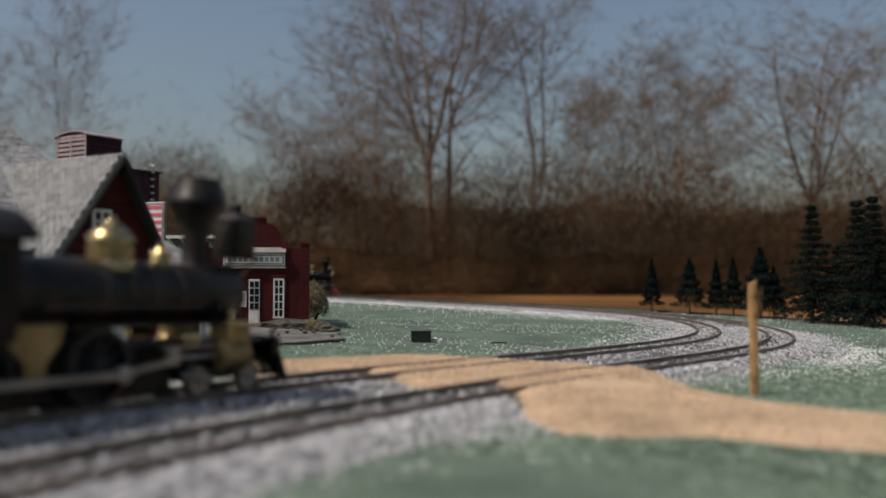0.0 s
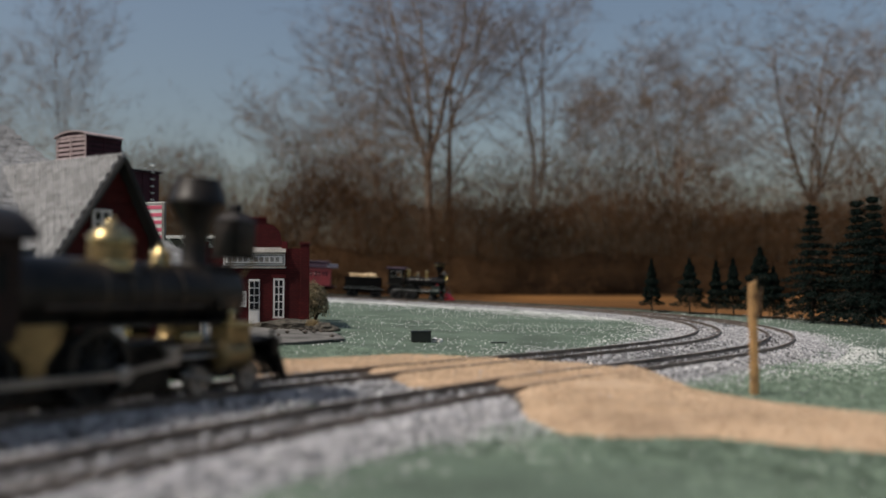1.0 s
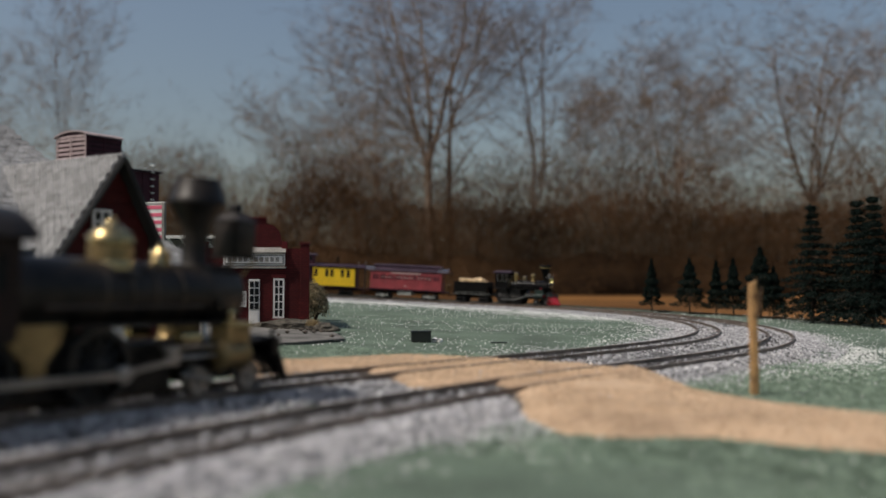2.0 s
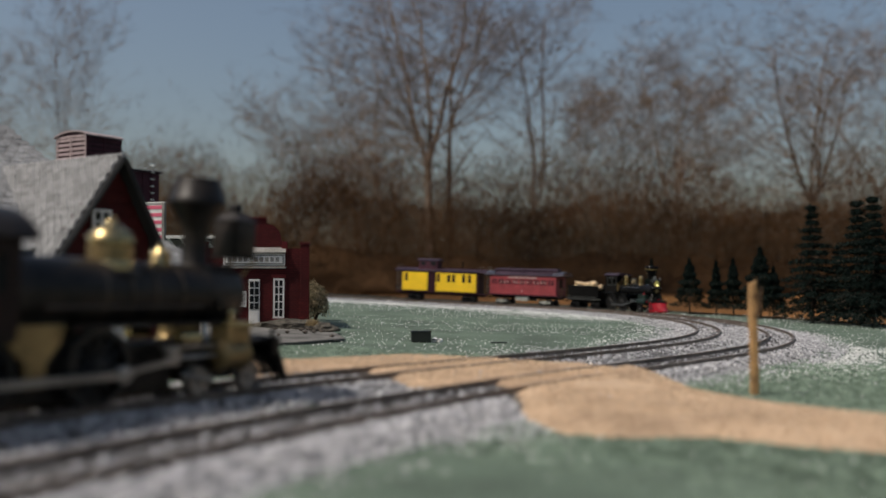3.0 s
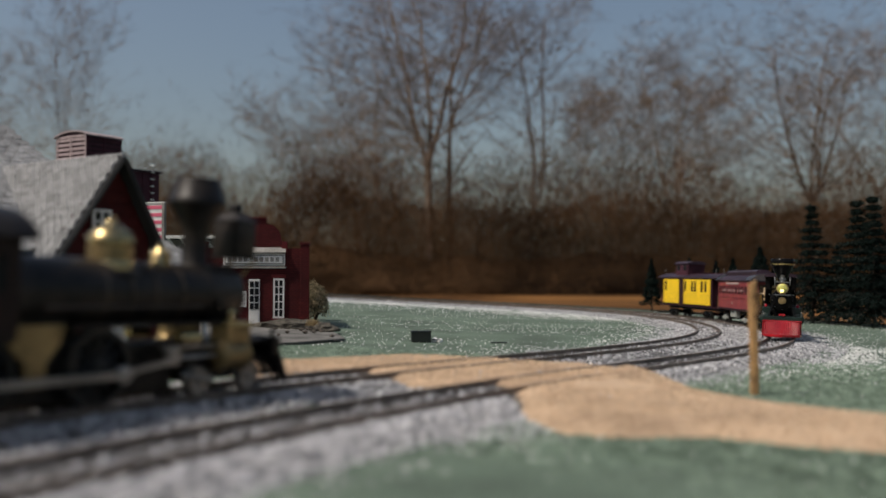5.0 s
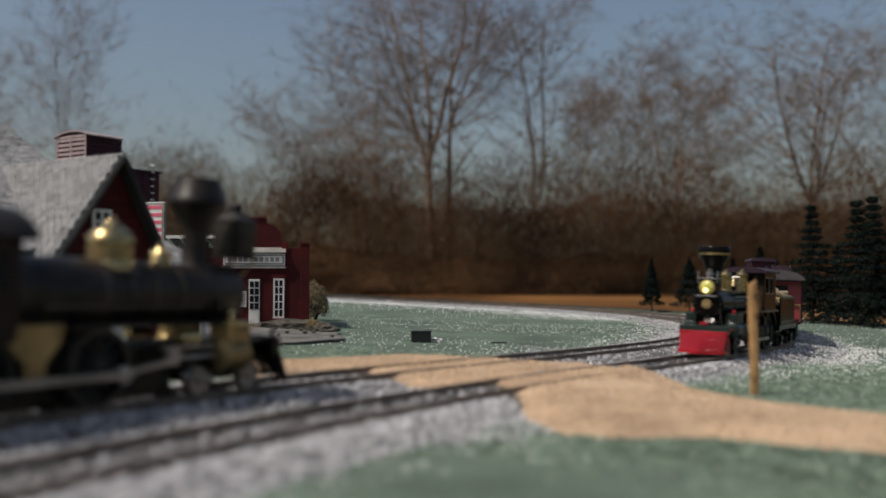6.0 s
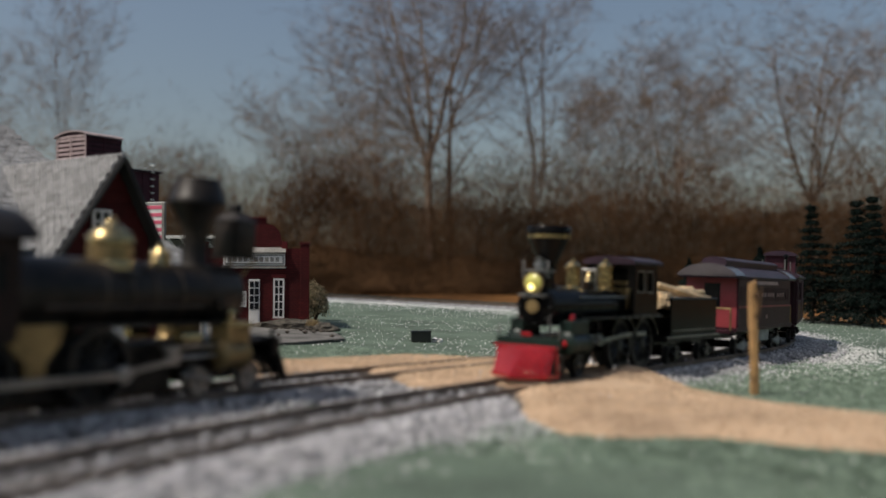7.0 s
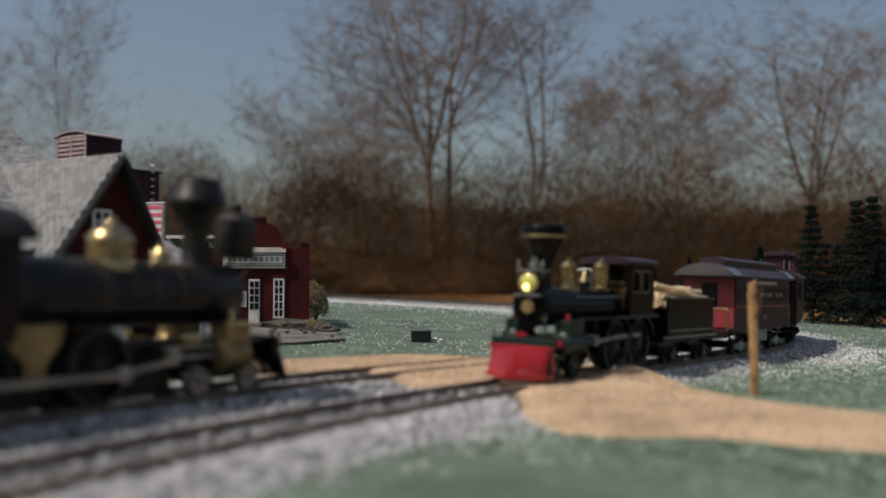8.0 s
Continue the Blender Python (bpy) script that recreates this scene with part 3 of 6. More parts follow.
def travelling_locomotive():
    root = thing("steam_locomotive", "black old-time steam locomotive with brass domes and red cowcatcher", "locomotive", "moving train")
    # boiler, smokebox and bands
    boiler = mm("boiler", turned([(6.6, -27), (7.0, -26.5), (7.0, 17), (7.7, 17.2), (7.7, 31), (7.2, 31.6), (5.6, 31.9), (5.4, 32.3), (2.6, 32.6), (2.2, 33.3), (1.0, 33.5)], 28, at=(0, 0, 25.5), axis="X"), BLACK, root, "round black boiler", smooth=True)
    for x in (-18, -6, 8, 17):
        mm("boiler_band", turned([(7.0, x - .4), (7.2, x - .4), (7.2, x + .4), (7.0, x + .4)], 28, at=(0, 0, 25.5), axis="X"), DARK_STEEL, boiler)
    mm("smokebox_plate", turned([(2.6, 33.3), (2.5, 33.7), (1.4, 33.8)], 16, at=(0, 0, 25.5), axis="X"), BRASS_OLD, boiler, "round brass number plate")
    for k in range(8):
        a = k * math.pi / 4
        mm("rivet", turned([(.35, 32.0), (.2, 32.5)], 6, at=(0, 6.3 * math.cos(a), 25.5 + 6.3 * math.sin(a)), axis="X"), STEEL, boiler)
    diamond_chimney(root, 23.5, 32.6)
    # lamp on its bracket
    lamp = mm("headlamp", block((32.4, -4.2, 29.9), (38.2, 4.2, 38.3), .5), BLACK, root, "square black headlamp", smooth=True)
    mm("lamp_lens", turned([(3.5, 38.1), (3.5, 38.5), (2.9, 39.1), (1.6, 39.5), (.3, 39.65)], 22, at=(0, 0, 34.2), axis="X"), LENS, lamp, "round amber lens", smooth=True)
    mm("bulb", turned([(.2, 38.9), (1.2, 39.1), (1.2, 39.6), (.3, 39.9)], 12, at=(0, -.3, 32.5), axis="X"), BULB, lamp, "glowing yellow bulb")
    mm("lens_ring", turned([(3.5, 38.1), (4.0, 38.1), (4.0, 38.7), (3.5, 38.7)], 22, at=(0, 0, 34.2), axis="X"), BRASS_OLD, lamp)
    mm("lamp_roof", block((31.8, -4.8, 38.3), (38.9, 4.8, 39.0), .2), STEEL, lamp)
    mm("lamp_vent", turned([(1.6, 39.0), (1.6, 40.5), (2.1, 40.7), (2.0, 41.6), (1.2, 42.0), (1.3, 43.4), (.4, 44)], 12, at=(34.8, 0, 0)), STEEL, lamp)
    for y in (-4.8, 4.8):
        mm("flag_holder", turned([(.3, 36), (.3, 40), (.55, 40.3), (.3, 40.9), (.5, 41.8), (.1, 42.6)], 8, at=(37.4, y, 0)), STEEL, lamp)
    mm("lamp_shelf", block((31, -5.4, 29.1), (40, 5.4, 29.9), .2), STEEL, root, "bright metal lamp shelf")
    for y in (-3.6, 3.6):
        mm("lamp_bracket", rod((38.5, y, 29.3), (33.0, y * .9, 25.0), .45, n=8), STEEL, root)
    # domes and bell
    for x, h, r in ((5, 12.6, 2.6), (-22, 13.6, 3.0)):
        z = 32
        mm("dome", turned([(r * 1.25, z - .6), (r * 1.25, z + .4), (r, z + 1.2), (r, z + h * .62), (r * 1.18, z + h * .65), (r * 1.18, z + h * .72), (r * .95, z + h * .78), (r * .6, z + h * .86), (r * .3, z + h * .9), (r * .34, z + h * .95), (.1, z + h)], 22, at=(x, 0, 0)), BRASS, root, "polished brass dome", smooth=True)
    bell = mm("bell", turned([(2.3, 35.2), (2.1, 35.8), (1.5, 37), (1.2, 38.6), (.5, 39.4), (.1, 39.6)], 16, at=(-8, 0, 0)), BRASS, root, "small brass bell", smooth=True)
    for y in (-2.9, 2.9):
        mm("bell_frame", rod((-8, y, 32), (-8, y, 40.2), .35, n=8), STEEL, bell)
    mm("bell_yoke", rod((-8, -3, 40), (-8, 3, 40), .4, n=8), STEEL, bell)
    mm("whistle", turned([(.5, 32), (.5, 36), (.8, 36.2), (.8, 38), (.2, 38.4)], 10, at=(-14, 1.5, 0)), BRASS, root)
    for y in (-7.9, 7.9):
        mm("hand_rail", rod((-24, y, 29.3), (16, y, 29.3), .35, n=8), STEEL, root, "thin steel hand rail")
    # cab
    cab = mm("cab", block((-49, -10.5, 22), (-48, 10.5, 44), .1), BLACK, root, "black cab back")
    for y in (-10.6, 9.8):
        bm = pierced((-48, -45, -38.3, -36.6, -29, -27), (22, 31, 40.5, 44), ((1, 1), (3, 1)), y, y + .8)
        side = mm("cab_side", bm, BLACK, root, "glossy black cab side")
        for x0, x1 in ((-45, -38.3), (-36.6, -29)):
            bm = pierced((x0, x0 + .6, x1 - .6, x1), (31, 31.6, 39.9, 40.5), ((1, 1),), y + .15, y + .65)
            mm("window_frame", bm, STEEL, side, "bright metal window frame")
    bm = pierced((-9.8, -7.4, -1, 1, 7.4, 9.8), (33, 34, 41, 44), ((1, 1), (3, 1)), -27.8, -27, True)
    mm("cab_front", bm, BLACK, root)
    arc = [(12.2 * math.sin(a), 44 + 3.4 * math.cos(a) - 1.0) for a in np.linspace(-1.25, 1.25, 15)] + [(11.4, 43.0), (-11.4, 43.0)]
    mm("cab_roof", slab(arc, -52, -24.5, m=Matrix(((0, 0, 1, 0), (1, 0, 0, 0), (0, 1, 0, 0), (0, 0, 0, 1)))), ROOF_DARK, root, "curved plum-black cab roof", smooth=True)
    mm("cab_floor", block((-50, -10.5, 20.8), (-27, 10.5, 22), .2), BLACK, root)
    mm("backhead", block((-34, -6, 22), (-30, 6, 36), .8), BRASS_OLD, root, "brass-trimmed boiler back")
    # running boards with fenders over the drivers
    for y in (-1, 1):
        mm("running_board", block((-50, y * 8.0, 20.6), (20, y * 11.3, 21.4), .2) if y > 0 else block((-50, -11.3, 20.6), (20, -8.0, 21.4), .2), DARK_STEEL, root, "thin steel-edged running board")
        for x in (-14, -35):
            bm = bmesh.new()
            pts = [(x + 11.6 * math.cos(a), 10 + 11.6 * math.sin(a)) for a in np.linspace(.25, math.pi - .25, 20)]
            inner = [(x + 10.9 * math.cos(a), 10 + 10.9 * math.sin(a)) for a in np.linspace(math.pi - .25, .25, 20)]
            for k in range(19):
                q = [pts[k], pts[k + 1], inner[18 - k], inner[19 - k]]
                f = [bm.verts.new((a, y * 11.2, b)) for a, b in q], [bm.verts.new((a, y * 7.4, b)) for a, b in q]
                for i in range(4):
                    bm.faces.new((f[0][i], f[0][(i + 1) % 4], f[1][(i + 1) % 4], f[1][i]))
                bm.faces.new(f[0]), bm.faces.new(f[1][::-1])
            mm("fender", bm, DARK_STEEL, root, "dark polished wheel fender")
    # frame, firebox, cylinders
    mm("frame", block((-48, -5.5, 8), (34, 5.5, 15), .5), BLACK, root)
    mm("firebox", block((-46, -6.6, 12), (-26, 6.6, 24), .6), BLACK, root)
    for y in (-1, 1):
        cyl = mm("cylinder", turned([(1.4, 16.5), (3.7, 17), (4.1, 17.6), (4.1, 18.6), (3.7, 19), (3.7, 29), (4.1, 29.4), (4.1, 30.4), (3.6, 30.8), (1.5, 31.2)], 20, at=(0, y * 10.2, 12.4), axis="X"), GREEN_IRON, root, "dark green steam cylinder", smooth=True)
        mm("valve_chest", block((18, min(y * 7.2, y * 12.6), 15.6), (30, max(y * 7.2, y * 12.6), 20.6), .5), GREEN_IRON, cyl)
        mm("oil_cup", turned([(.9, 20.6), (1.1, 21.4), (.7, 22.4), (.2, 22.8)], 10, at=(26, y * 10.2, 0)), RED_ENAMEL, cyl)
        mm("cylinder_cap", turned([(1.3, 31.1), (1.1, 31.8), (.2, 32.1)], 10, at=(0, y * 10.2, 12.4), axis="X"), RED_ENAMEL, cyl)
    # pilot deck and cowcatcher
    mm("pilot_beam", block((36.4, -12.4, 10.8), (39.4, 12.4, 14.4), .4), GREEN_IRON, root)
    mm("pilot_deck", block((29, -9.5, 13.6), (39, 9.5, 14.4), .2), GREEN_IRON, root)
    catcher = mm("cowcatcher", slab([(38.5, -12.6), (44, -11.2), (50.4, 0), (44, 11.2), (38.5, 12.6), (38.5, 11.4), (43.2, 10.0), (48.6, 0), (43.2, -10), (38.5, -11.4)], 1.2, 2.6), RED_ENAMEL, root, "red slatted cowcatcher")
    for k in range(-10, 11):
        f = k / 10
        y1 = 11.9 * f
        x1 = 50 - 6.6 * (abs(f) ** 1.15) - (4.4 * max(0, abs(f) - .88) / .12)
        mm("bar", rod((39.4 + .8 * (1 - abs(f)), 11.6 * f, 11.4), (x1 - .7, y1, 2.2), .55, n=8), RED_ENAMEL, catcher)
    mm("top_rail", block((38.8, -12.4, 10.9), (40.6, 12.4, 11.9), .3), RED_ENAMEL, catcher)
    mm("name_plate", block((39.3, -2.0, 14.9), (39.9, 2.0, 16.3), .2), RED_ENAMEL, root, "small red plate")
    for y in (-12, 12):
        mm("step_post", turned([(.35, 14.4), (.35, 17), (.6, 17.3), (.1, 17.8)], 8, at=(38.2, y, 0)), STEEL, root)
        mm("stay", rod((38, y * .7, 14.4), (31.4, y * .35, 28.5), .4, n=8), BLACK, root)
    # wheels and rods
    for y in (-8.3, 8.3):
        for x in (-14, -35):
            driver(root, x, y, 10, spokes=14)
        for x in (33, 18):
            plain_wheel(root, x, y, 4.2)
        o = 1 if y > 0 else -1
        r = mm("side_rod", block((-36.5, -.35, -.8), (-12.5, .35, .8), .2), STEEL, root, "bright steel coupling rod", at=(0, y + 1.9 * o, 10))
        RODS.append((r, (0, (y + 1.9 * o) / 1000, 0.010), 0.004))
        mm("cross_head", block((2, y + 1.2 * o - .9, 10.8), (6, y + 1.2 * o + .9, 14), .3), STEEL, root)
        mm("piston_rod", rod((2, y + 1.2 * o, 12.4), (17, y + 1.2 * o, 12.4), .5, n=8), STEEL, root)
        mm("slide_bar", block((0, y + .6 * o - .5, 14.1), (17, y + .6 * o + .5, 14.7), .1), STEEL, root)
        m = mm("main_rod", block((-1, -.35, -.7), (19, .35, .7), .2), STEEL, root, "bright steel main rod", at=(-14, y + 2.7 * o, 10))
        RODS.append((m, (-0.014, (y + 2.7 * o) / 1000, 0.010), -1))
    for x in (-14, -35, 33, 18):
        mm("axle", rod((x, -8, 10 if x < 0 else 4.2), (x, 8, 10 if x < 0 else 4.2), 1, n=8), BLACK, root)
    mm("truck_frame", block((14, -6.8, 3), (37, 6.8, 6), .4), BLACK, root)
    mm("drawbar", block((-55, -1, 8.5), (-46, 1, 9.6), .2), BLACK, root)
    return root


def truck(root, x, r=4.0, material=WHEEL, base=7.0, frame_mat=BLACK):
    """A four-wheeled truck: two frames, bolster, four wheels."""
    for y in (-1, 1):
        bm = box(bmesh.new(), (x - base * .5 - 2, min(y * 9.6, y * 10.6), r - .8), (x + base * .5 + 2, max(y * 9.6, y * 10.6), r + 1.6), .3)
        box(bm, (x - 2.2, min(y * 9.4, y * 11), r - 2), (x + 2.2, max(y * 9.4, y * 11), r + 2.6), .3)
        mm("truck_frame", bm, frame_mat, root)
        for d in (-base / 2, base / 2):
            plain_wheel(root, x + d, y * 8.2, r, material)
            mm("axle_box", turned([(1.2, 10.4 * y), (1.2, 11.2 * y), (.5, 11.5 * y)], 10, at=(x + d, 0, r), axis="Y"), frame_mat, root)
    mm("bolster", block((x - 1.5, -9.6, r), (x + 1.5, 9.6, r + 2.5), .2), BLACK, root)
    for d in (-base / 2, base / 2):
        mm("axle", rod((x + d, -8, r), (x + d, 8, r), .8, n=8), BLACK, root)


def wood_tender():
    rng = random.Random(4)
    root = thing("wood_tender", "black tender piled with pale split firewood", "tender", "moving train")
    mm("frame", block((-29, -11.3, 9.6), (29, 11.3, 12.2), .4), BLACK, root, "black tender frame")
    for y in (-11.4, 11.4):
        mm("frame_edge", block((-29, y - .3, 11.2), (29, y + .3, 12.0), .1), STEEL, root, "thin bright frame edge")
    bm = bmesh.new()
    for lo, hi in (((-27, -11, 12.2), (24, -10, 28)), ((-27, 10, 12.2), (24, 11, 28)), ((-27, -10, 12.2), (-26, 10, 28)), ((-26, -10, 12.2), (20, 10, 20))):
        box(bm, lo, hi, .15)
    mm("tank", bm, BLACK, root, "black open-topped tank")
    for y in (-11, 11):
        mm("coping", rod((-27, y, 28), (24, y, 28), .55, n=8), BLACK, root)
        mm("lining", block((-25, min(y * 1.005, y * 1.03), 14.0), (22, max(y * 1.005, y * 1.03), 14.5)), STEEL, root)
    for k in range(20):
        row, tier = k % 7, k // 7
        z = 24.2 + 3.1 * tier
        half = rng.uniform(14, 18)
        y, x = (row - 3.0) * 2.75 * (1 - .2 * tier), -3 + rng.uniform(-5, 5)
        a = rng.uniform(-.12, .12) if tier < 2 else rng.uniform(-.35, .35)
        d = Vector((half * math.cos(a), half * math.sin(a), rng.uniform(-.6, 1.2) * (1 + tier)))
        c = Vector((x, y, z + rng.uniform(-.3, .5)))
        mm("log", rod(c - d, c + d, rng.uniform(1.3, 1.8), rng.uniform(1.1, 1.7), 7), LOG, root)
    for x in (-17, 17):
        truck(root, x, 3.8)
    mm("underframe", block((-26, -4, 6.5), (26, 4, 9.6), .3), BLACK, root)
    mm("drawbar", block((-31, -1, 7.6), (-26, 1, 8.6), .2), BLACK, root)
    return root


def arched(w, z0, rise, n=11):
    return [(w * math.sin(a) / math.sin(1.2), z0 + rise * (math.cos(a) - math.cos(1.2)) / (1 - math.cos(1.2))) for a in np.linspace(-1.2, 1.2, n)]


ALONG = Matrix(((0, 0, 1, 0), (1, 0, 0, 0), (0, 1, 0, 0), (0, 0, 0, 1)))


def passenger_coach():
    root = thing("passenger_coach", "red wooden coach with dark roof and pale letterboard", "railway coach", "moving train")
    h, w = 51.5, 13.0
    for y in (-1, 1):
        # the left side's shade is put into its colour: dark plum for red
        side = mm("side_wall", block((-h, min(y * (w - 1), y * w), 13.5), (h, max(y * (w - 1), y * w), 35), .1), COACH_RED if y < 0 else COACH_DARK, root, "red boarded side" if y < 0 else "red boarded side, its shade put into a dark plum colour")
        for k in range(9):
            x = -44 + 11 * k
            for d in (-2.4, 2.4):
                mm("window", block((x + d - 1.5, min(y * w, y * (w + .25)), 24.5), (x + d + 1.5, max(y * w, y * (w + .25)), 30.5), .08), COACH_DARK, side)
        for k in range(14):
            x = -34 + 5.2 * k
            if k in (3, 9):
                continue
            mm("lettering_bar", block((x, min(y * w, y * (w + .4)), 26.4), (x + 1.7, max(y * w, y * (w + .4)), 28.2)), LETTER, side, "pale unreadable lettering")
        mm("letterboard", block((-22, min(y * w, y * (w + .45)), 31.8), (22, max(y * w, y * (w + .45)), 33.4), .1), LETTER, side, "pale narrow letterboard")
        mm("belt_rail", block((-h, min(y * w, y * (w + .5)), 21.8), (h, max(y * w, y * (w + .5)), 22.6), .1), COACH_RED, side)
        mm("emblem", block((-1.2, min(y * w, y * (w + .35)), 16.5), (1.2, max(y * w, y * (w + .35)), 18.3), .1), LETTER, side)
        mm("sill", block((-h - 4, min(y * (w - 2), y * (w + .3)), 11.8), (h + 4, max(y * (w - 2), y * (w + .3)), 13.5), .2), COACH_DARK, root)
        mm("battery_box", block((-11, min(y * 8, y * 11.6), 5.4), (9, max(y * 8, y * 11.6), 11.8), .5), TRUCK_GREY, root, "pale grey box under the floor")
    for x in (-1, 1):
        a, b = sorted((x * (h - 1), x * h))
        bm = pierced((-w + 1, -4, 4, w - 1), (13.5, 22, 32, 36), ((1, 1),), a, b, True)
        end = mm("end_wall", bm, COACH_RED, root, "red end wall with a door")
        mm("door_pane", block((a + .3, -4, 22), (b - .3, 4, 32)), mat("green_glass", (0.05, 0.10, 0.09), 0.1, vary=0.2, bump=0) if x < 0 else GLASS_DARK, end)
        a, b = sorted((x * h, x * (h + 8)))
        mm("platform", block((a, -w + 1, 11), (b, w - 1, 12.6), .2), COACH_DARK, root)
        for y in (-w + 1.6, w - 1.6):
            mm("platform_post", rod((x * (h + 7.4), y, 12.6), (x * (h + 7.4), y, 22), .4, n=8), BRASS_OLD, root)
        for y0, y1 in ((-w + 1.6, -3.5), (3.5, w - 1.6)):
            mm("platform_rail", rod((x * (h + 7.4), y0, 21.5), (x * (h + 7.4), y1, 21.5), .4, n=8), BRASS_OLD, root)
        mm("coupler", block(tuple(sorted((x * (h + 7), x * (h + 12))))[:1] + (-1, 7.4), tuple(sorted((x * (h + 7), x * (h + 12))))[1:] + (1, 9), .2), BLACK, root)
    mm("floor", block((-h, -w + 1, 12.4), (h, w - 1, 13.6)), COACH_DARK, root)
    roof = mm("roof", slab(arched(14.4, 35, 4.6) + [(13.4, 34.2), (-13.4, 34.2)], -h - 9, h + 9, m=ALONG), ROOF_DARK, root, "dark curved roof", smooth=True)
    mm("clerestory", slab(arched(6.2, 41.6, 1.6) + [(5.6, 37.5), (-5.6, 37.5)], -h + 2, h - 2, m=ALONG), ROOF_DARK, roof, smooth=True)
    for x in (-1, 1):
        a, b = sorted((x * (h - 6), x * (h + 9.6)))
        mm("roof_hood", slab(arched(14.6, 35.3, 4.9) + [(13.8, 35.0), (-13.8, 35.0)], a, b, m=ALONG), ROOF_GREY, roof, "glossy hood at the roof's end", smooth=True)
    for x in (-34, 34):
        truck(root, x, 4.0, base=13, frame_mat=TRUCK_GREY)
    mm("centre_sill", block((-h - 4, -3, 8.5), (h + 4, 3, 12.4), .3), BLACK, root)
    return root


def yellow_caboose():
    root = thing("caboose", "bright yellow caboose with plum roof and cupola", "caboose", "moving train")
    h, w = 58.0, 13.0
    spans = ((-56.5, -18.5), (-6.5, 52.5))
    for y in (-1, 1):
        side = mm("side_wall", block((-h, min(y * (w - 1), y * w), 11.6), (h - 2, max(y * (w - 1), y * w), 36), .1), COACH_DARK, root, "plum-brown side wall")
        for x0, x1 in spans:
            panel = mm("yellow_panel" if y < 0 else "plum_panel", block((x0, min(y * w, y * (w + .5)), 13.2), (x1, max(y * w, y * (w + .5)), 34.5), .15), YELLOW if y < 0 else PLUM_WALL, side, "bright yellow boarded panel" if y < 0 else "plum boarded panel")
            for k in range(int((x1 - x0) / 3)):
                mm("groove", block((x0 + 1.4 + 3 * k, min(y * (w + .5), y * (w + .54)), 13.6), (x0 + 1.55 + 3 * k, max(y * (w + .5), y * (w + .54)), 22)), BRASS_OLD, panel)
            for x in ((-53,) if x1 < 0 else (-5.0, 10.6, 17.6, 32.4, 40.6)):
                wdw = mm("window", block((x, min(y * (w + .3), y * (w + .62)), 24), (x + 4.4, max(y * (w + .3), y * (w + .62)), 33), .1), GLASS_DARK, panel)
                mm("window_frame", block((x + 1.9, min(y * (w + .55), y * (w + .8)), 24), (x + 2.5, max(y * (w + .55), y * (w + .8)), 33)), COACH_DARK, wdw)
        mm("side_door", block((-17.2, min(y * w, y * (w + .3)), 13), (-7.8, max(y * w, y * (w + .3)), 34), .2), COACH_DARK, side, "plum sliding door")
        for k in range(4):
            mm("step", block((h + 5, min(y * 9, y * 12.6), 4 + 2.2 * k), (h + 8, max(y * 9, y * 12.6), 4.5 + 2.2 * k), .1), COACH_DARK, root)
    for x in (-1, 1):
        a, b = sorted((x * (h - 3), x * (h - 2)))
        end = mm("end_wall", block((a, -w + 1, 11.6), (b, w - 1, 36), .1), COACH_DARK, root)
        mm("end_door", block((b - .1 if x > 0 else a - .3, -4, 13), (b + .3 if x > 0 else a + .1, 4, 32), .1), PLUM_WALL, end)
        a, b = sorted((x * h, x * (h + 9)))
        mm("platform", block((a, -w + 1, 10.4), (b, w - 1, 12), .2), COACH_DARK, root)
        for y in (-w + 1.4, w - 1.4):
            mm("ladder_stile", rod((x * (h + 8.6), y * .55, 12), (x * (h + 8.6), y * .55, 44), .4, n=8), STEEL, root)
            mm("platform_post", rod((x * (h + 8.4), y, 12), (x * (h + 8.4), y, 36), .4, n=8), COACH_DARK, root)
        for k in range(6):
            mm("ladder_rung", rod((x * (h + 8.6), -6.4, 16 + 4.6 * k), (x * (h + 8.6), 6.4, 16 + 4.6 * k), .32, n=6), STEEL, root)
    mm("floor", block((-h, -w + 1, 10.4), (h + 3, w - 1, 11.8)), COACH_DARK, root)
    roof = mm("roof", slab(arched(14.6, 36, 3.6) + [(13.8, 35.3), (-13.8, 35.3)], -h - 10, h + 9, m=ALONG), ROOF_DARK, root, "shallow plum roof", smooth=True)
    mm("roof_walk", block((-h - 9, -3, 39.6), (h + 9, 3, 40.4), .1), COACH_DARK, roof)
    cup = mm("cupola", block((-34, -9.6, 38), (-6, 9.6, 48.5), .3), PLUM_WALL, root, "plum cupola on the roof")
    for y in (-1, 1):
        for x in (-31, -16):
            mm("cupola_window", block((x, min(y * 9.6, y * 9.9), 42.5), (x + 7, max(y * 9.6, y * 9.9), 47), .1), GLASS_DARK, cup)
    mm("cupola_roof", slab(arched(10.8, 48.5, 2.2) + [(10.2, 47.9), (-10.2, 47.9)], -36.5, -3.5, m=ALONG), ROOF_DARK, cup, smooth=True)
    mm("stove_pipe", turned([(1.1, 38), (1.1, 46), (1.7, 46.2), (1.5, 47.4), (.3, 48)], 12, at=(26, 5, 0)), BLACK, root)
    for y in (-9, 9):
        mm("roof_grab", rod((h - 2, y, 38), (h - 2, y, 43.5), .35, n=6), STEEL, root)
    for x in (-40, 40):
        truck(root, x, 4.0, base=11)
    mm("centre_sill", block((-h - 6, -3, 8), (h + 6, 3, 10.4), .3), BLACK, root)
    return root


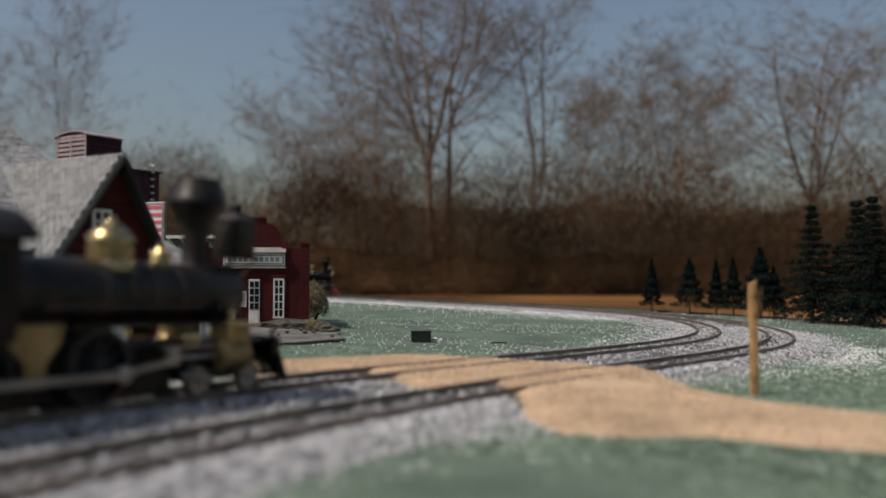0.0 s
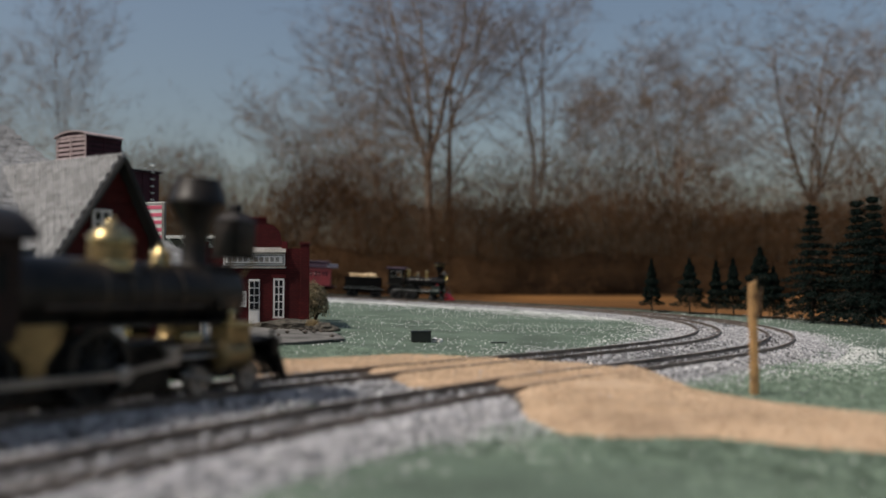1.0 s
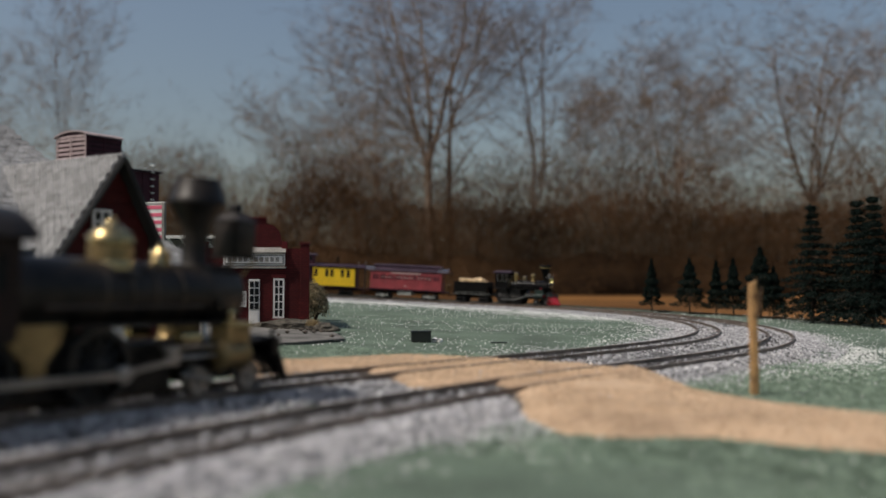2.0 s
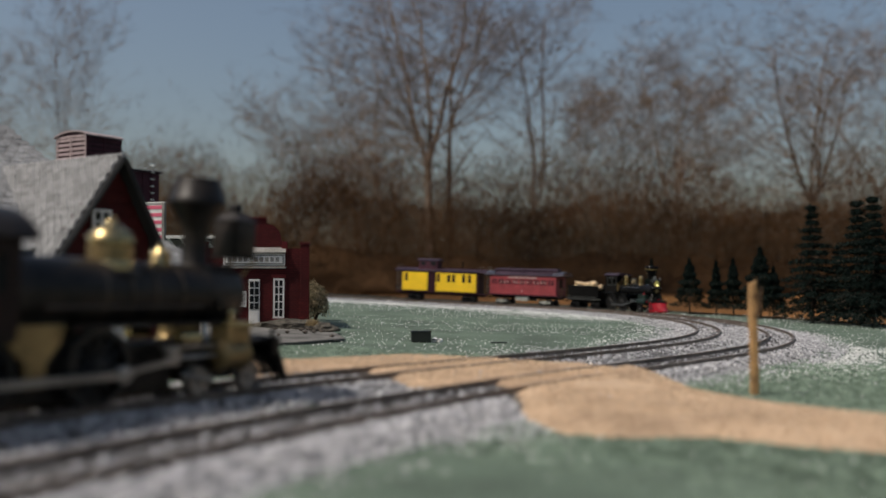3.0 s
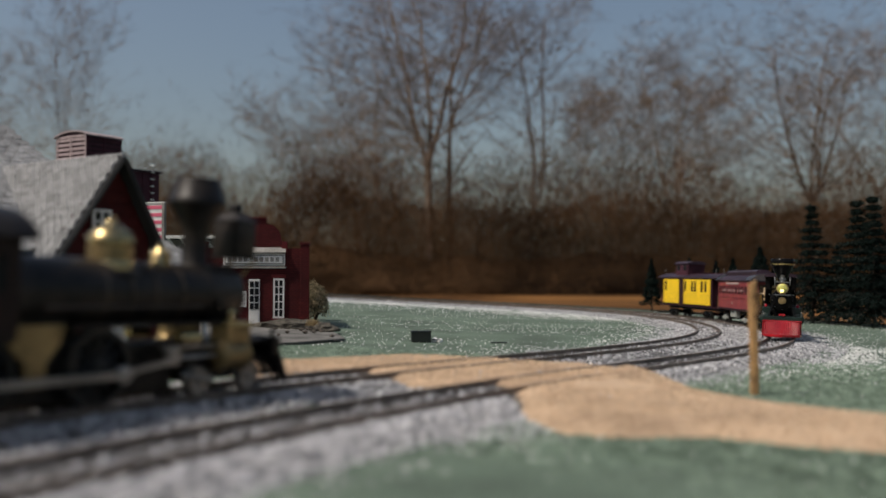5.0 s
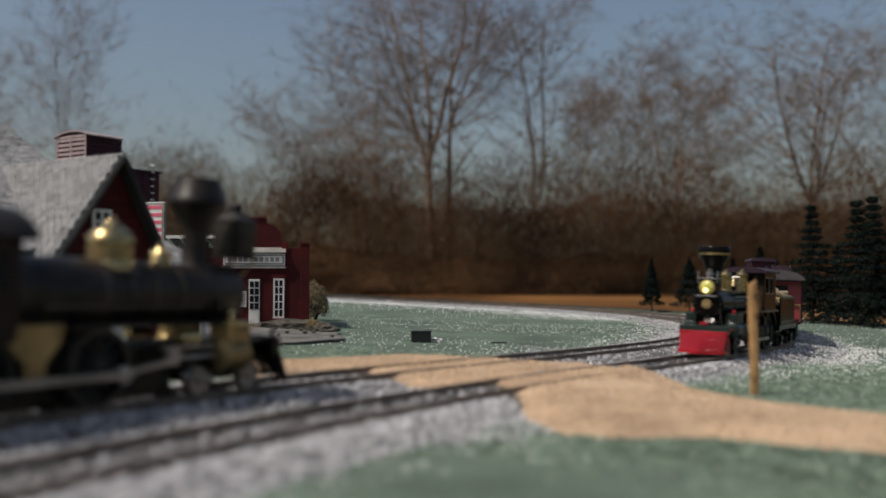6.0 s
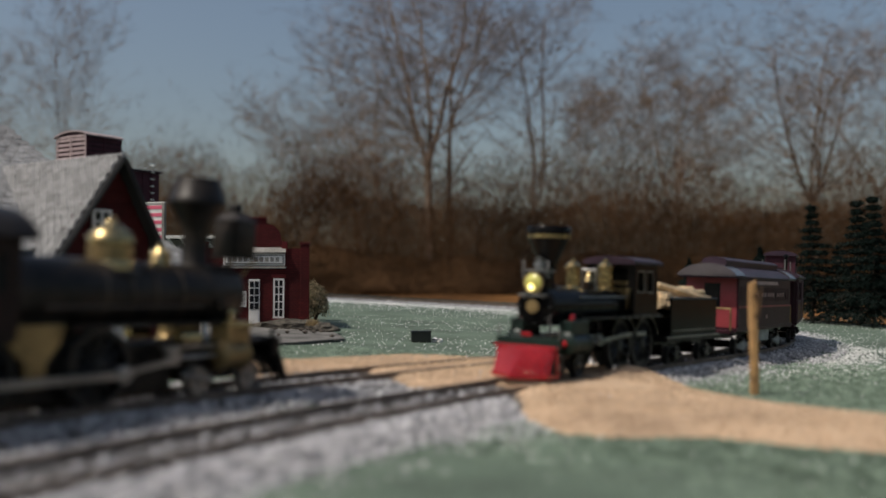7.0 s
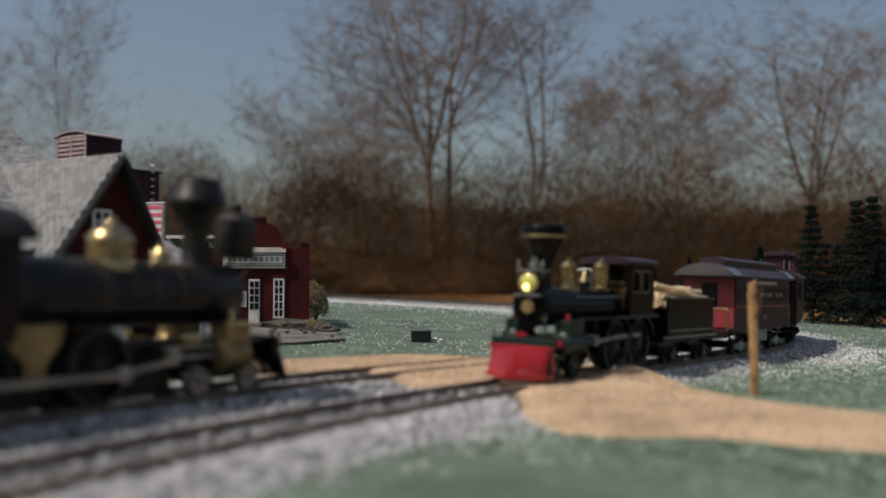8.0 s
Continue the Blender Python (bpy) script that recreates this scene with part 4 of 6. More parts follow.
def standing_locomotive():
    root = thing("steam_locomotive", "worn black steam locomotive with gold fittings, standing on the inner track", "locomotive", "standing train", stand(INNER, 0.2032, 0.05, backwards=False))
    zc = 26.3
    boiler = mm("boiler", turned([(8.0, -37), (8.6, -36.4), (8.6, -14), (8.2, -10), (8.2, 22), (8.4, 22.2), (8.4, 35.4), (8.0, 36), (6.0, 36.4), (5.6, 36.9), (1.6, 37.2), (1.4, 38), (.4, 38.2)], 32, at=(0, 0, zc), axis="X"), BLACK_DULL, root, "worn black boiler", smooth=True)
    for x in (-21.5, -12.3, -4.5, 3.2, 12.5):
        mm("boiler_band", turned([(8.2, x - .35), (8.45, x - .35), (8.45, x + .35), (8.2, x + .35)], 32, at=(0, 0, zc), axis="X"), BAND, boiler, "dull brown boiler band")
    ch = mm("chimney", turned([(4.4, 32), (4.2, 33), (3.5, 34), (3.5, 42), (3.9, 44.6), (7.4, 50.8), (7.8, 51.2), (7.8, 52.2), (7.5, 52.6), (5.7, 58.0), (5.2, 58.1), (4.9, 56.4), (1, 56.2)], 24, at=(23.6, 0, 0)), BLACK_DULL, root, "wide-topped black chimney", smooth=True)
    mm("chimney_foot", turned([(5.6, 31), (5.4, 33.6), (4.4, 34.6)], 20, at=(23.6, 0, 0)), BLACK_DULL, ch, smooth=True)
    lamp = mm("headlamp", block((36.6, -4.6, 37.4), (44.6, 4.6, 47.6), .4), BLACK_DULL, root, "square grey-black headlamp", smooth=True)
    bm = bmesh.new()
    lo = [bm.verts.new(p) for p in ((36.2, -5, 47.6), (45, -5, 47.6), (45, 5, 47.6), (36.2, 5, 47.6))]
    hi = [bm.verts.new(p) for p in ((38.6, -2, 50), (42.6, -2, 50), (42.6, 2, 50), (38.6, 2, 50))]
    bm.faces.new(lo[::-1]), bm.faces.new(hi)
    for i in range(4):
        bm.faces.new((lo[i], lo[(i + 1) % 4], hi[(i + 1) % 4], hi[i]))
    mm("lamp_roof", bm, BLACK_DULL, lamp)
    mm("lamp_vent", turned([(1.7, 50), (1.6, 50.8), (2.0, 51.1), (1.9, 52), (1.6, 52.4), (1.2, 52.5)], 14, at=(40.6, 0, 0)), BLACK_DULL, lamp, smooth=True)
    mm("lamp_door", block((44.6, -3.9, 38.2), (45.2, 3.9, 46.8), .2), BLACK_DULL, lamp)
    mm("lamp_glass", turned([(3.0, 45.0), (2.6, 45.5), (.4, 45.8)], 16, at=(0, 0, 42.5), axis="X"), GLASS_DARK, lamp)
    mm("lamp_shelf", block((35.5, -5.6, 36.6), (46, 5.6, 37.4), .2), BLACK_DULL, root)
    for y in (-4, 4):
        mm("lamp_bracket", rod((44, y, 36.8), (36, y * .9, 29), .45, n=8), BRASS_OLD, root, "brass lamp bracket")
    for ob in (lamp, *lamp.children):
        for v in ob.data.vertices:
            v.co.x -= 0.0014
    # domes, bell
    mm("steam_dome", turned([(6.3, 32), (6.2, 33.2), (5.6, 33.7), (5.4, 34.2), (5.4, 38.8), (5.9, 39.1), (5.9, 39.8), (4.7, 41.6), (2.7, 42.9), (1.6, 43.4), (1.1, 44.2), (1.3, 44.8), (.3, 45.4)], 26, at=(-5.4, 0, 0)), BRASS, root, "gold steam dome", smooth=True)
    mm("dome_band", turned([(5.4, 34.6), (5.55, 34.6), (5.55, 38.2), (5.4, 38.2)], 26, at=(-5.4, 0, 0)), BRASS_OLD, root, "olive band round the dome", smooth=True)
    mm("dome_base", turned([(7.8, 30.4), (7.6, 31.8), (6.6, 32.4)], 22, at=(-5.4, 0, 0)), BLACK_DULL, root, smooth=True)
    bell = mm("bell", turned([(2.9, 33.6), (2.7, 34.6), (2.2, 36.2), (1.5, 37.8), (.9, 38.4), (.8, 39.4), (.1, 39.8)], 16, at=(11, 0, 0)), BRASS, root, "gold bell", smooth=True)
    for y in (-3.2, 3.2):
        mm("bell_frame", rod((11, y, 31), (11, y, 37.6), .45, n=8), BRASS, bell)
    mm("bell_yoke", rod((11, -3.2, 37.4), (11, 3.2, 37.4), .45, n=8), BRASS, bell)
    mm("valve", turned([(.9, 31.8), (.9, 33), (.3, 33.4)], 8, at=(-4, -5, 0)), BRASS, root)
    for y in (-8.9, 8.9):
        mm("hand_rail", rod((-30, y, 23.4), (18.5, y, 23.4), .40, n=8), BAND, root, "dull brown hand rail")
        mm("running_board", block((-24, y - 1.8, 18.6), (30, y + 1.8, 19.4), .2), BLACK_DULL, root)
    mm("name_box", block((24, -9.0, 22.6), (27, -8.2, 25.4), .3), BLACK_DULL, root)
    # cab
    for y in (-11.6, 10.8):
        bm = pierced((-52, -48, -39, -37, -28, -25), (17, 27, 35, 38.5), ((1, 1), (3, 1)), y, y + .8)
        side = mm("cab_side", bm, CAB_BROWN, root, "dark brown cab side")
        mm("cab_panel", block((-46, y - .2, 19.5), (-30, y + 1.0, 25.5), .2), BRICK_RED_DARK, side, "brown wooden panel")
        for x0, x1 in ((-48, -39), (-37, -28)):
            mm("cab_window", block((x0, y + .3, 27), (x1, y + .5, 35)), GLASS_DARK, side, "dark cab window")
    bm = pierced((-10.8, -8, 8, 10.8), (17, 34.5, 38.5), ((1, 0),), -25.8, -25, True)
    mm("cab_front", bm, CAB_BROWN, root)
    mm("cab_roof", slab(arched(13.4, 38.5, 6.6) + [(12.6, 37.9), (-12.6, 37.9)], -56, -22, m=ALONG), BLACK_DULL, root, "curved black cab roof", smooth=True)
    mm("roof_vent", block((-44, -4, 44.2), (-30, 4, 46.2), .5), BLACK_DULL, root)
    mm("cab_floor", block((-52, -11, 16), (-25, 11, 17)), BLACK_DULL, root)
    mm("cab_back", block((-52.8, -11.4, 17), (-52, 11.4, 38.5), .1), BRICK_RED_DARK, root)
    mm("firebox", block((-60, -6.4, 8), (-22, 6.4, 22), .6), BLACK_DULL, root)
    mm("ash_pan", block((-62, -5.2, 1.6), (12, 5.2, 8.5), .5), BLACK_DULL, root, "dark ash pan between the wheels")
    # chassis, cylinders, cowcatcher
    mm("frame", block((-48, -5.4, 7), (42, 5.4, 14), .5), BLACK_DULL, root)
    for y in (-1, 1):
        cyl = mm("cylinder", turned([(1.5, 22.6), (3.6, 23), (4.2, 23.6), (4.2, 24.8), (3.8, 25), (3.8, 31.8), (4.2, 32), (4.2, 33), (3.6, 33.6), (1.6, 34)], 22, at=(0, y * 10.2, 10.4), axis="X"), BRASS_OLD, root, "gold steam cylinder", smooth=True)
        mm("valve_chest", block((24.2, min(y * 6.4, y * 13), 13.4), (33.6, max(y * 6.4, y * 13), 19.4), .6), BRASS_OLD, cyl, "gold valve chest")
        mm("chest_lid", block((23.8, min(y * 6.2, y * 13.4), 18.2), (34.0, max(y * 6.2, y * 13.4), 19.2), .3), BRASS, cyl)
        mm("oil_cup", turned([(1.1, 19.2), (.8, 20.6), (1.2, 21.4), (.9, 22.6), (.3, 23)], 10, at=(28.5, y * 10, 0)), BRASS, cyl, smooth=True)
        mm("pump", turned([(1.3, 10), (1.6, 11), (1.6, 17), (.8, 17.8)], 12, at=(0, y * 9.4, 15.4), axis="X"), BRASS, root, "small brass feed pump")
        br = upright([(-40.5, 19.6), (-25.5, 19.6), (-27, 15), (-30, 11.5), (-30.5, 6), (-35, 6), (-35.5, 11.5), (-39, 15)], y * 9.4, y * 10.4)
        mm("guard_bracket", br, BRASS_OLD, root, "gold tapering bracket")
        mm("slide_bar", block((4, y * 9.8 - .6, 12.6), (25, y * 9.8 + .6, 13.4), .1), ROD, root)
        mm("piston_rod", rod((8, y * 10.2, 10.4), (25, y * 10.2, 10.4), .55, n=8), ROD, root)
        mm("cross_head", block((5, y * 10.2 - 1, 8.6), (9, y * 10.2 + 1, 12.8), .3), ROD, root)
        mm("main_rod", block((-10.5, y * 11.4 - .4, 6.9), (8, y * 11.4 + .4, 8.3), .2, m=Matrix.Translation((-10.5, 0, 7.6)) @ Matrix.Rotation(-.13, 4, "Y") @ Matrix.Translation((10.5, 0, -7.6))), ROD, root, "dull steel main rod")
        mm("side_rod", block((-50, y * 12.2 - .4, 6.6), (-7, y * 12.2 + .4, 8.4), .25), ROD, root, "dull steel coupling rod")
        mm("crank_pin", turned([(2.2, y * 11.2), (2.2, y * 12.8), (1.2, y * 13.2)], 12, at=(-10, 0, 7.5), axis="Y"), ROD, root)
        for x in (-14.5, -46.0):
            driver(root, x, y * 8.3, 9.2, spin=False)
        for x in (38, 18.5):
            plain_wheel(root, x, y * 8.3, 3.6, ROD, spin=False, hub=STEEL)
        mm("brake_pipe", rod((10, y * 10.8, 6), (22, y * 10.8, 4.4), .4, n=8), ROD, root)
    for x in (-14.5, -46.0, 38, 18.5):
        r = 9.2 if x < 0 else 3.6
        mm("axle", rod((x, -8, r), (x, 8, r), .9, n=8), BLACK_DULL, root)
    mm("truck_frame", block((14, -7, 3.4), (42, 7, 6.4), .4), BLACK_DULL, root)
    mm("pilot_beam", block((45, -12, 9.4), (48, 12, 14.6), .4), BLACK_DULL, root)
    mm("pilot_deck", block((36, -9.5, 13), (47, 9.5, 14.0), .2), BLACK_DULL, root)
    cat = mm("cowcatcher", slab([(47, -12), (52.5, -11), (63, 0), (52.5, 11), (47, 12), (47, 10.8), (51.8, 9.6), (61, 0), (51.8, -9.6), (47, -10.8)], 1.4, 2.8), BLACK_DULL, root, "black slatted cowcatcher")
    for k in range(-5, 6):
        f = k / 5
        mm("bar", rod((47.6, 10.8 * f, 11.6), (62 - 10 * abs(f) ** 1.1, 10.9 * f, 2.2), .8, .9, 8), BLACK_DULL, cat)
    mm("lift_bar", rod((47, 0, 13), (60, 0, 5), .8, n=8), BLACK_DULL, root)
    mm("pilot_post", turned([(.6, 14.6), (.5, 16.6), (.8, 17), (.2, 17.4)], 8, at=(46.5, -10, 0)), BLACK_DULL, root)
    return root


LOCOMOTIVE, TENDER, COACH, CABOOSE = travelling_locomotive(), wood_tender(), passenger_coach(), yellow_caboose()
for piece in LOCOMOTIVE.children_recursive:
    kind = piece.name.split(".")[0]
    if kind in ("headlamp", "lamp_lens", "bulb", "lens_ring", "lamp_roof", "lamp_vent", "flag_holder", "lamp_shelf", "lamp_bracket"):
        piece.data.transform(Matrix.Translation((-0.0026, 0, 0)))
    elif kind in ("boiler", "boiler_band", "smokebox_plate", "rivet", "chimney", "chimney_band", "dome", "bell", "bell_frame", "bell_yoke", "whistle", "cab", "cab_side", "window_frame", "cab_front", "cab_roof", "backhead"):
        piece.data.transform(Matrix.Translation((0.0026, 0, 0)))


def heighten(root, above, by):
    """Draws a body out upwards from a floor, wheels and trucks left alone."""
    for ob in root.children_recursive:
        if ob.name.split(".")[0] not in ("wheel", "hub", "truck_frame", "axle_box", "bolster", "axle", "driving_wheel", "wheel_centre", "spoke", "counterweight", "side_rod", "main_rod"):
            for v in ob.data.vertices:
                v.co.z += max(0.0, v.co.z - above) * by


heighten(LOCOMOTIVE, 0.018, -0.06)
heighten(COACH, 0.0125, 0.17)
heighten(CABOOSE, 0.0115, 0.20)
STANDING = standing_locomotive()
for piece in STANDING.children_recursive:
    if piece.name.split(".")[0] in ("cab_side", "cab_panel", "cab_window", "cab_front", "cab_back", "cab_floor", "cab_roof", "roof_vent"):
        for v in piece.data.vertices:
            v.co.x -= 0.0135
# each vehicle: its middle's distance behind the cowcatcher's tip, and the spread of its wheels
TRAIN = [(LOCOMOTIVE, 0.050, 0.055), (TENDER, 0.1330, 0.034), (COACH, 0.2330, 0.068), (CABOOSE, 0.3620, 0.080)]
TIMETABLE = [(0, 1.623), (0.6, 1.524), (1, 1.457), (1.5, 1.378), (2, 1.294), (2.5, 1.205), (3, 1.112), (3.5, 1.024), (4, .921), (4.5, .798), (5, .673), (5.4, .592), (5.8, .5163), (6, .4797), (6.5, .3921), (6.9, .3290), (7.0, .3180), (7.1, .3150), (8, .3146)]


def tip(t):
    return float(np.interp(t, [r[0] for r in TIMETABLE], [r[1] for r in TIMETABLE]))


def motions():
    steps = [k * 0.2 for k in range(41)]
    for ob, back, spread in TRAIN:
        walk(ob, [(t, stand(OUTER, tip(t) + back, spread)) for t in steps])
    fine = [k / 30 for k in range(216)] + [8.0]
    for ob, r, at in TURNING:
        use = fine if r < 0.006 else [k / 15 for k in range(109)] + [8.0]
        walk(ob, [(t, Matrix.Translation(at) @ Matrix.Rotation((tip(0) - tip(t)) / r, 4, "Y")) for t in use])
    for ob, at, kind in RODS:
        rows = []
        for t in [k / 15 for k in range(109)] + [8.0]:
            a = (tip(0) - tip(t)) / 0.010
            pin = Vector((0.004 * math.cos(-a), 0, 0.004 * math.sin(-a)))
            m = Matrix.Translation(Vector(at) + pin)
            if kind < 0:
                m = m @ Matrix.Rotation(-math.atan2(0.0024 - pin.z, 0.019), 4, "Y")
            rows.append((t, m))
        walk(ob, rows)


# ---- buildings ----
def engine_works():
    root = thing("engine_works", "small barn-red works building with a curved false front", "building", m=pose(-0.1253, 0.601, ground_z(-0.089) - 0.0008, rz=9))
    w = 36.2
    curve = [(18.0 - 9.5 * math.cos(a) + 0.0, 58.5 + 11.5 * math.sin(a)) for a in np.linspace(0.1, math.pi / 2, 7)]
    right = [(7.8, 73.6)] + [(7.8, 70.6)] + [(8.4 + 9.0 * math.sin(a), 60.5 + 9.6 * math.cos(a)) for a in np.linspace(0.25, math.pi / 2, 7)] + [(17.6, 58.6), (21.8, 58.6), (21.8, 54.0), (w, 54.0), (w, 0)]
    poly = [(-x, z) for x, z in right[::-1]] + right
    front = mm("front_wall", upright(poly, 0, 3.0), BRICKWORK, root, "barn-red front wall with stepped and curved parapet")
    for s in (-1, 1):
        a, b = sorted((s * (w - 6.2), s * w))
        mm("pilaster", block((a, -1.4, 0), (b, 3.2, 56.6), .4), BRICKWORK, front)
        mm("pilaster_cap", block((a - .5, -1.9, 56.6), (b + .5, 3.6, 58.0), .3), BRICK_RED, front)
        a, b = sorted((s * 17.8, s * 21.6))
        mm("pier", block((a, -.9, 50), (b, 0, 58.4), .3), BRICK_RED, front)
        side = mm("side_wall", block((s * w - (3 if s > 0 else 0), 3, 0), (s * w + (0 if s > 0 else 3), 70, 45), .2), BRICK_RED, root)
        # tall windows
        win = mm("window", block((s * 16 - 3.3, -.5, 8.2), (s * 16 + 3.3, 0.1, 33.2), .1), GLASS_DARK, front, "tall white-framed window")
        bm = bmesh.new()
        for lo, hi in (((-3.6, 8), (-2.5, 33.6)), ((2.5, 8), (3.6, 33.6)), ((-3.6, 32.6), (3.6, 33.8)), ((-3.8, 7.4), (3.8, 8.6)), ((-.4, 8), (.4, 33))) + tuple(((-2.6, z), (2.6, z + .6)) for z in (13, 18, 23, 28)):
            box(bm, (s * 16 + lo[0], -1.1, lo[1]), (s * 16 + hi[0], -.4, hi[1]))
        mm("window_frame", bm, WHITE_TRIM, win, "white glazing bars")
    mm("rear_wall", block((-w, 70, 0), (w, 73, 45), .2), BRICK_RED, root)
    mm("roof", block((-w + 3, 3, 45), (w - 3, 72, 46.5), .2), SHINGLE_UNDER, root)
    mm("parapet_coping", upright([(-7.8, 73.6), (7.8, 73.6), (7.8, 74.6), (-7.8, 74.6)], -.8, 3.8), BRICK_RED, front)
    door = mm("door", block((-3.6, -.7, 1), (3.6, .1, 33.4), .1), WHITE_TRIM, front, "white panelled door with glass above")
    bm = bmesh.new()
    for x in (-2.9, .3):
        for z in (13.5, 18.3, 23.1, 27.9):
            box(bm, (x, -.95, z), (x + 2.6, -.65, z + 4.0))
    mm("door_pane", bm, GLASS_DARK, door)
    mm("door_panel", block((-2.7, -.95, 3), (2.7, -.65, 11.6), .15), WHITE_TRIM, door)
    mm("door_knob", turned([(.5, -1.5), (.4, -.7)], 8, at=(2.8, 0, 14), axis="Y"), BRASS, door)
    note = mm("notice", block((-11.6, -.7, 15), (-5.0, .05, 25.4), .1), WHITE_TRIM, front, "white notice with small grey lines")
    for k, z in enumerate((23, 21.4, 19.8, 18.2, 16.8)):
        mm("notice_line", block((-10.8, -.85, z), (-5.8 - (k % 2) * 1.1, -.65, z + .6)), CARD, note)
    sign = mm("sign", block((-20, -1.8, 42.4), (20, .05, 50.4), .25), WHITE_TRIM, front, "long white sign with dark lettering")
    mm("sign_border", block((-19.2, -2.1, 43.2), (19.2, -1.7, 49.6), .2), CARD, sign)
    mm("sign_field", block((-18.4, -2.3, 44), (18.4, -2.0, 48.8), .1), WHITE_TRIM, sign)
    for k in range(10):
        if k != 4:
            mm("sign_bar", block((-17.2 + 3.45 * k, -2.5, 44.9), (-14.9 + 3.45 * k, -2.3, 47.9)), CARD, sign, "dark unreadable lettering")
    mm("cornice", slab([(0.05, 50.6), (-3.4, 50.6), (-3.4, 51.4), (0.05, 54.6)], -20.5, 20.5, m=ALONG), CARD, front, "grey weathered ledge over the sign")
    mm("sill_course", block((-20.5, -2.0, 40.4), (20.5, 0.05, 41.8), .3), CARD, front)
    for s in (-1, 1):
        mm("window_sill", block((s * 16 - 4.8, -1.6, 6.0), (s * 16 + 4.8, 0.05, 7.3), .2), BRICK_RED, front)
        mm("lintel", block((s * 16 - 4.8, -1.0, 34.0), (s * 16 + 4.8, 0.05, 36.4), .2), BRICK_RED, front)
    mm("plinth", block((-w - .8, -2.4, -1.5), (w + .8, 73.5, 1.4), .2), ROCK, root, "low stone plinth")
    return root


engine_works()


def works_yard():
    bm = slab([(-0.150, 0.43), (-0.0866, 0.4411), (-0.0544, 0.5059), (-0.072, 0.575), (-0.088, 0.60), (-0.165, 0.60)], 0, 0.0009)
    for v in bm.verts:
        v.co.z += ground_z(v.co.x) + 0.0006
    tagged(part("yard_board", bm, YARD_CARD), "thin weathered grey card lying before the works", "board")
    # earth banked against the plinth
    for x, y, a, b, h, rz in ((-0.096, 0.572, 0.024, 0.011, 0.0054, 8), (-0.0735, 0.560, 0.010, 0.008, 0.0046, -10)):
        bm = bmesh.new()
        bmesh.ops.create_icosphere(bm, subdivisions=4, radius=1.0)
        for v in bm.verts:
            f = 1 + .22 * noise.noise(v.co * 2.3 + Vector((x * 90, 0, 0))) + .10 * noise.noise(v.co * 7)
            v.co = Vector((v.co.x * a * f, v.co.y * b * f, max(v.co.z, -.05) * h * f))
        tagged(part("earth_mound", bm, EARTH, None, m=pose(x, y, ground_z(x) + 0.0016, rz=rz), smooth=True), "grey-brown earth mound banked against the works building", "mound", "earth mounds")
    rng = random.Random(8)
    V, F = [], []
    for k in range(160):
        c, d = Vector((rng.gauss(-.0805, .0016), rng.gauss(.560, .002), ground_z(-.08) + .0045)), Vector((rng.gauss(0, .5), rng.gauss(0, .5), 1)).normalized() * rng.uniform(.002, .0055)
        n = len(V)
        V += [tuple(c + Vector((-.00022, 0, 0))), tuple(c + Vector((.00022, 0, 0))), tuple(c + d)]
        F.append((n, n + 1, n + 2))
    tagged(soup("dry_tuft", V, F, STRAW), "dry straw-coloured tuft on the earth mound", "grass")
    for k in range(14):
        bm = bmesh.new()
        r = rng.uniform(0.0007, 0.0019)
        bmesh.ops.create_icosphere(bm, subdivisions=1, radius=r)
        for v in bm.verts:
            v.co = Vector((v.co.x * rng.uniform(.7, 1.5), v.co.y * rng.uniform(.7, 1.4), v.co.z * rng.uniform(.4, .9)))
        x, y = rng.gauss(-0.080, 0.011), rng.gauss(0.548, 0.022)
        x = min(x, -0.062)
        tagged(part("rubble_stone", bm, ROCK, None, m=pose(x, y, ground_z(x) + 0.0021 + r * .3, rz=rng.uniform(0, 360))), "small brown rubble stone on the grey card", "stone", "rubble heap")


works_yard()

HOUSE_TURN = -31.9


def shingled(parent, origin, along, down, length, depth, rows, across, extra, seed, cover=1.22, loose=0.08):
    """Overlapping shingles on a slope: up to 300 of them single pieces, the rest joined. Lengths in metres."""
    rng = random.Random(seed)
    along, down = Vector(along).normalized(), Vector(down).normalized()
    out = along.cross(down)
    out = out if out.z > 0 else -out
    pw, ph = length / across, depth / rows
    me = bpy.data.meshes.new("shingle")
    bm = block((0.06 * pw, 0, 0.0001), (0.94 * pw, ph * cover, 0.0008))
    bm.to_mesh(me)
    bm.free()
    me.materials.append(SHINGLE)
    basis = Matrix((along, down, out)).transposed().to_4x4()
    verts, faces, made = [], [], 0
    for r in range(rows):
        for k in range(across):
            shift = (0.5 if r % 2 else 0) * pw
            x = min(max(k * pw + shift - .25 * pw, 0), (across - 1) * pw)
            p = Vector(origin) + along * x + down * (r * ph + rng.uniform(-loose, loose * 1.2) * ph) + out * (0.0001 + rng.uniform(0, .0002))
            m = Matrix.Translation(p) @ basis @ Matrix.Rotation(rng.uniform(-.02, .02), 4, "Z") @ Matrix.Rotation(-0.12 - rng.uniform(0, .05), 4, "X") @ Matrix.Translation((0, 0, ph * .16))
            if made < extra:
                ob = new("shingle", me)
                ob.parent, ob.matrix_basis = parent, m
                made += 1
            else:
                n = len(verts)
                verts += [tuple(m @ v.co) for v in me.vertices]
                faces += [tuple(n + i for i in f.vertices) for f in me.polygons]
    if verts:
        tagged(soup("shingle_field", verts, faces, SHINGLE, parent), kind="stuff")


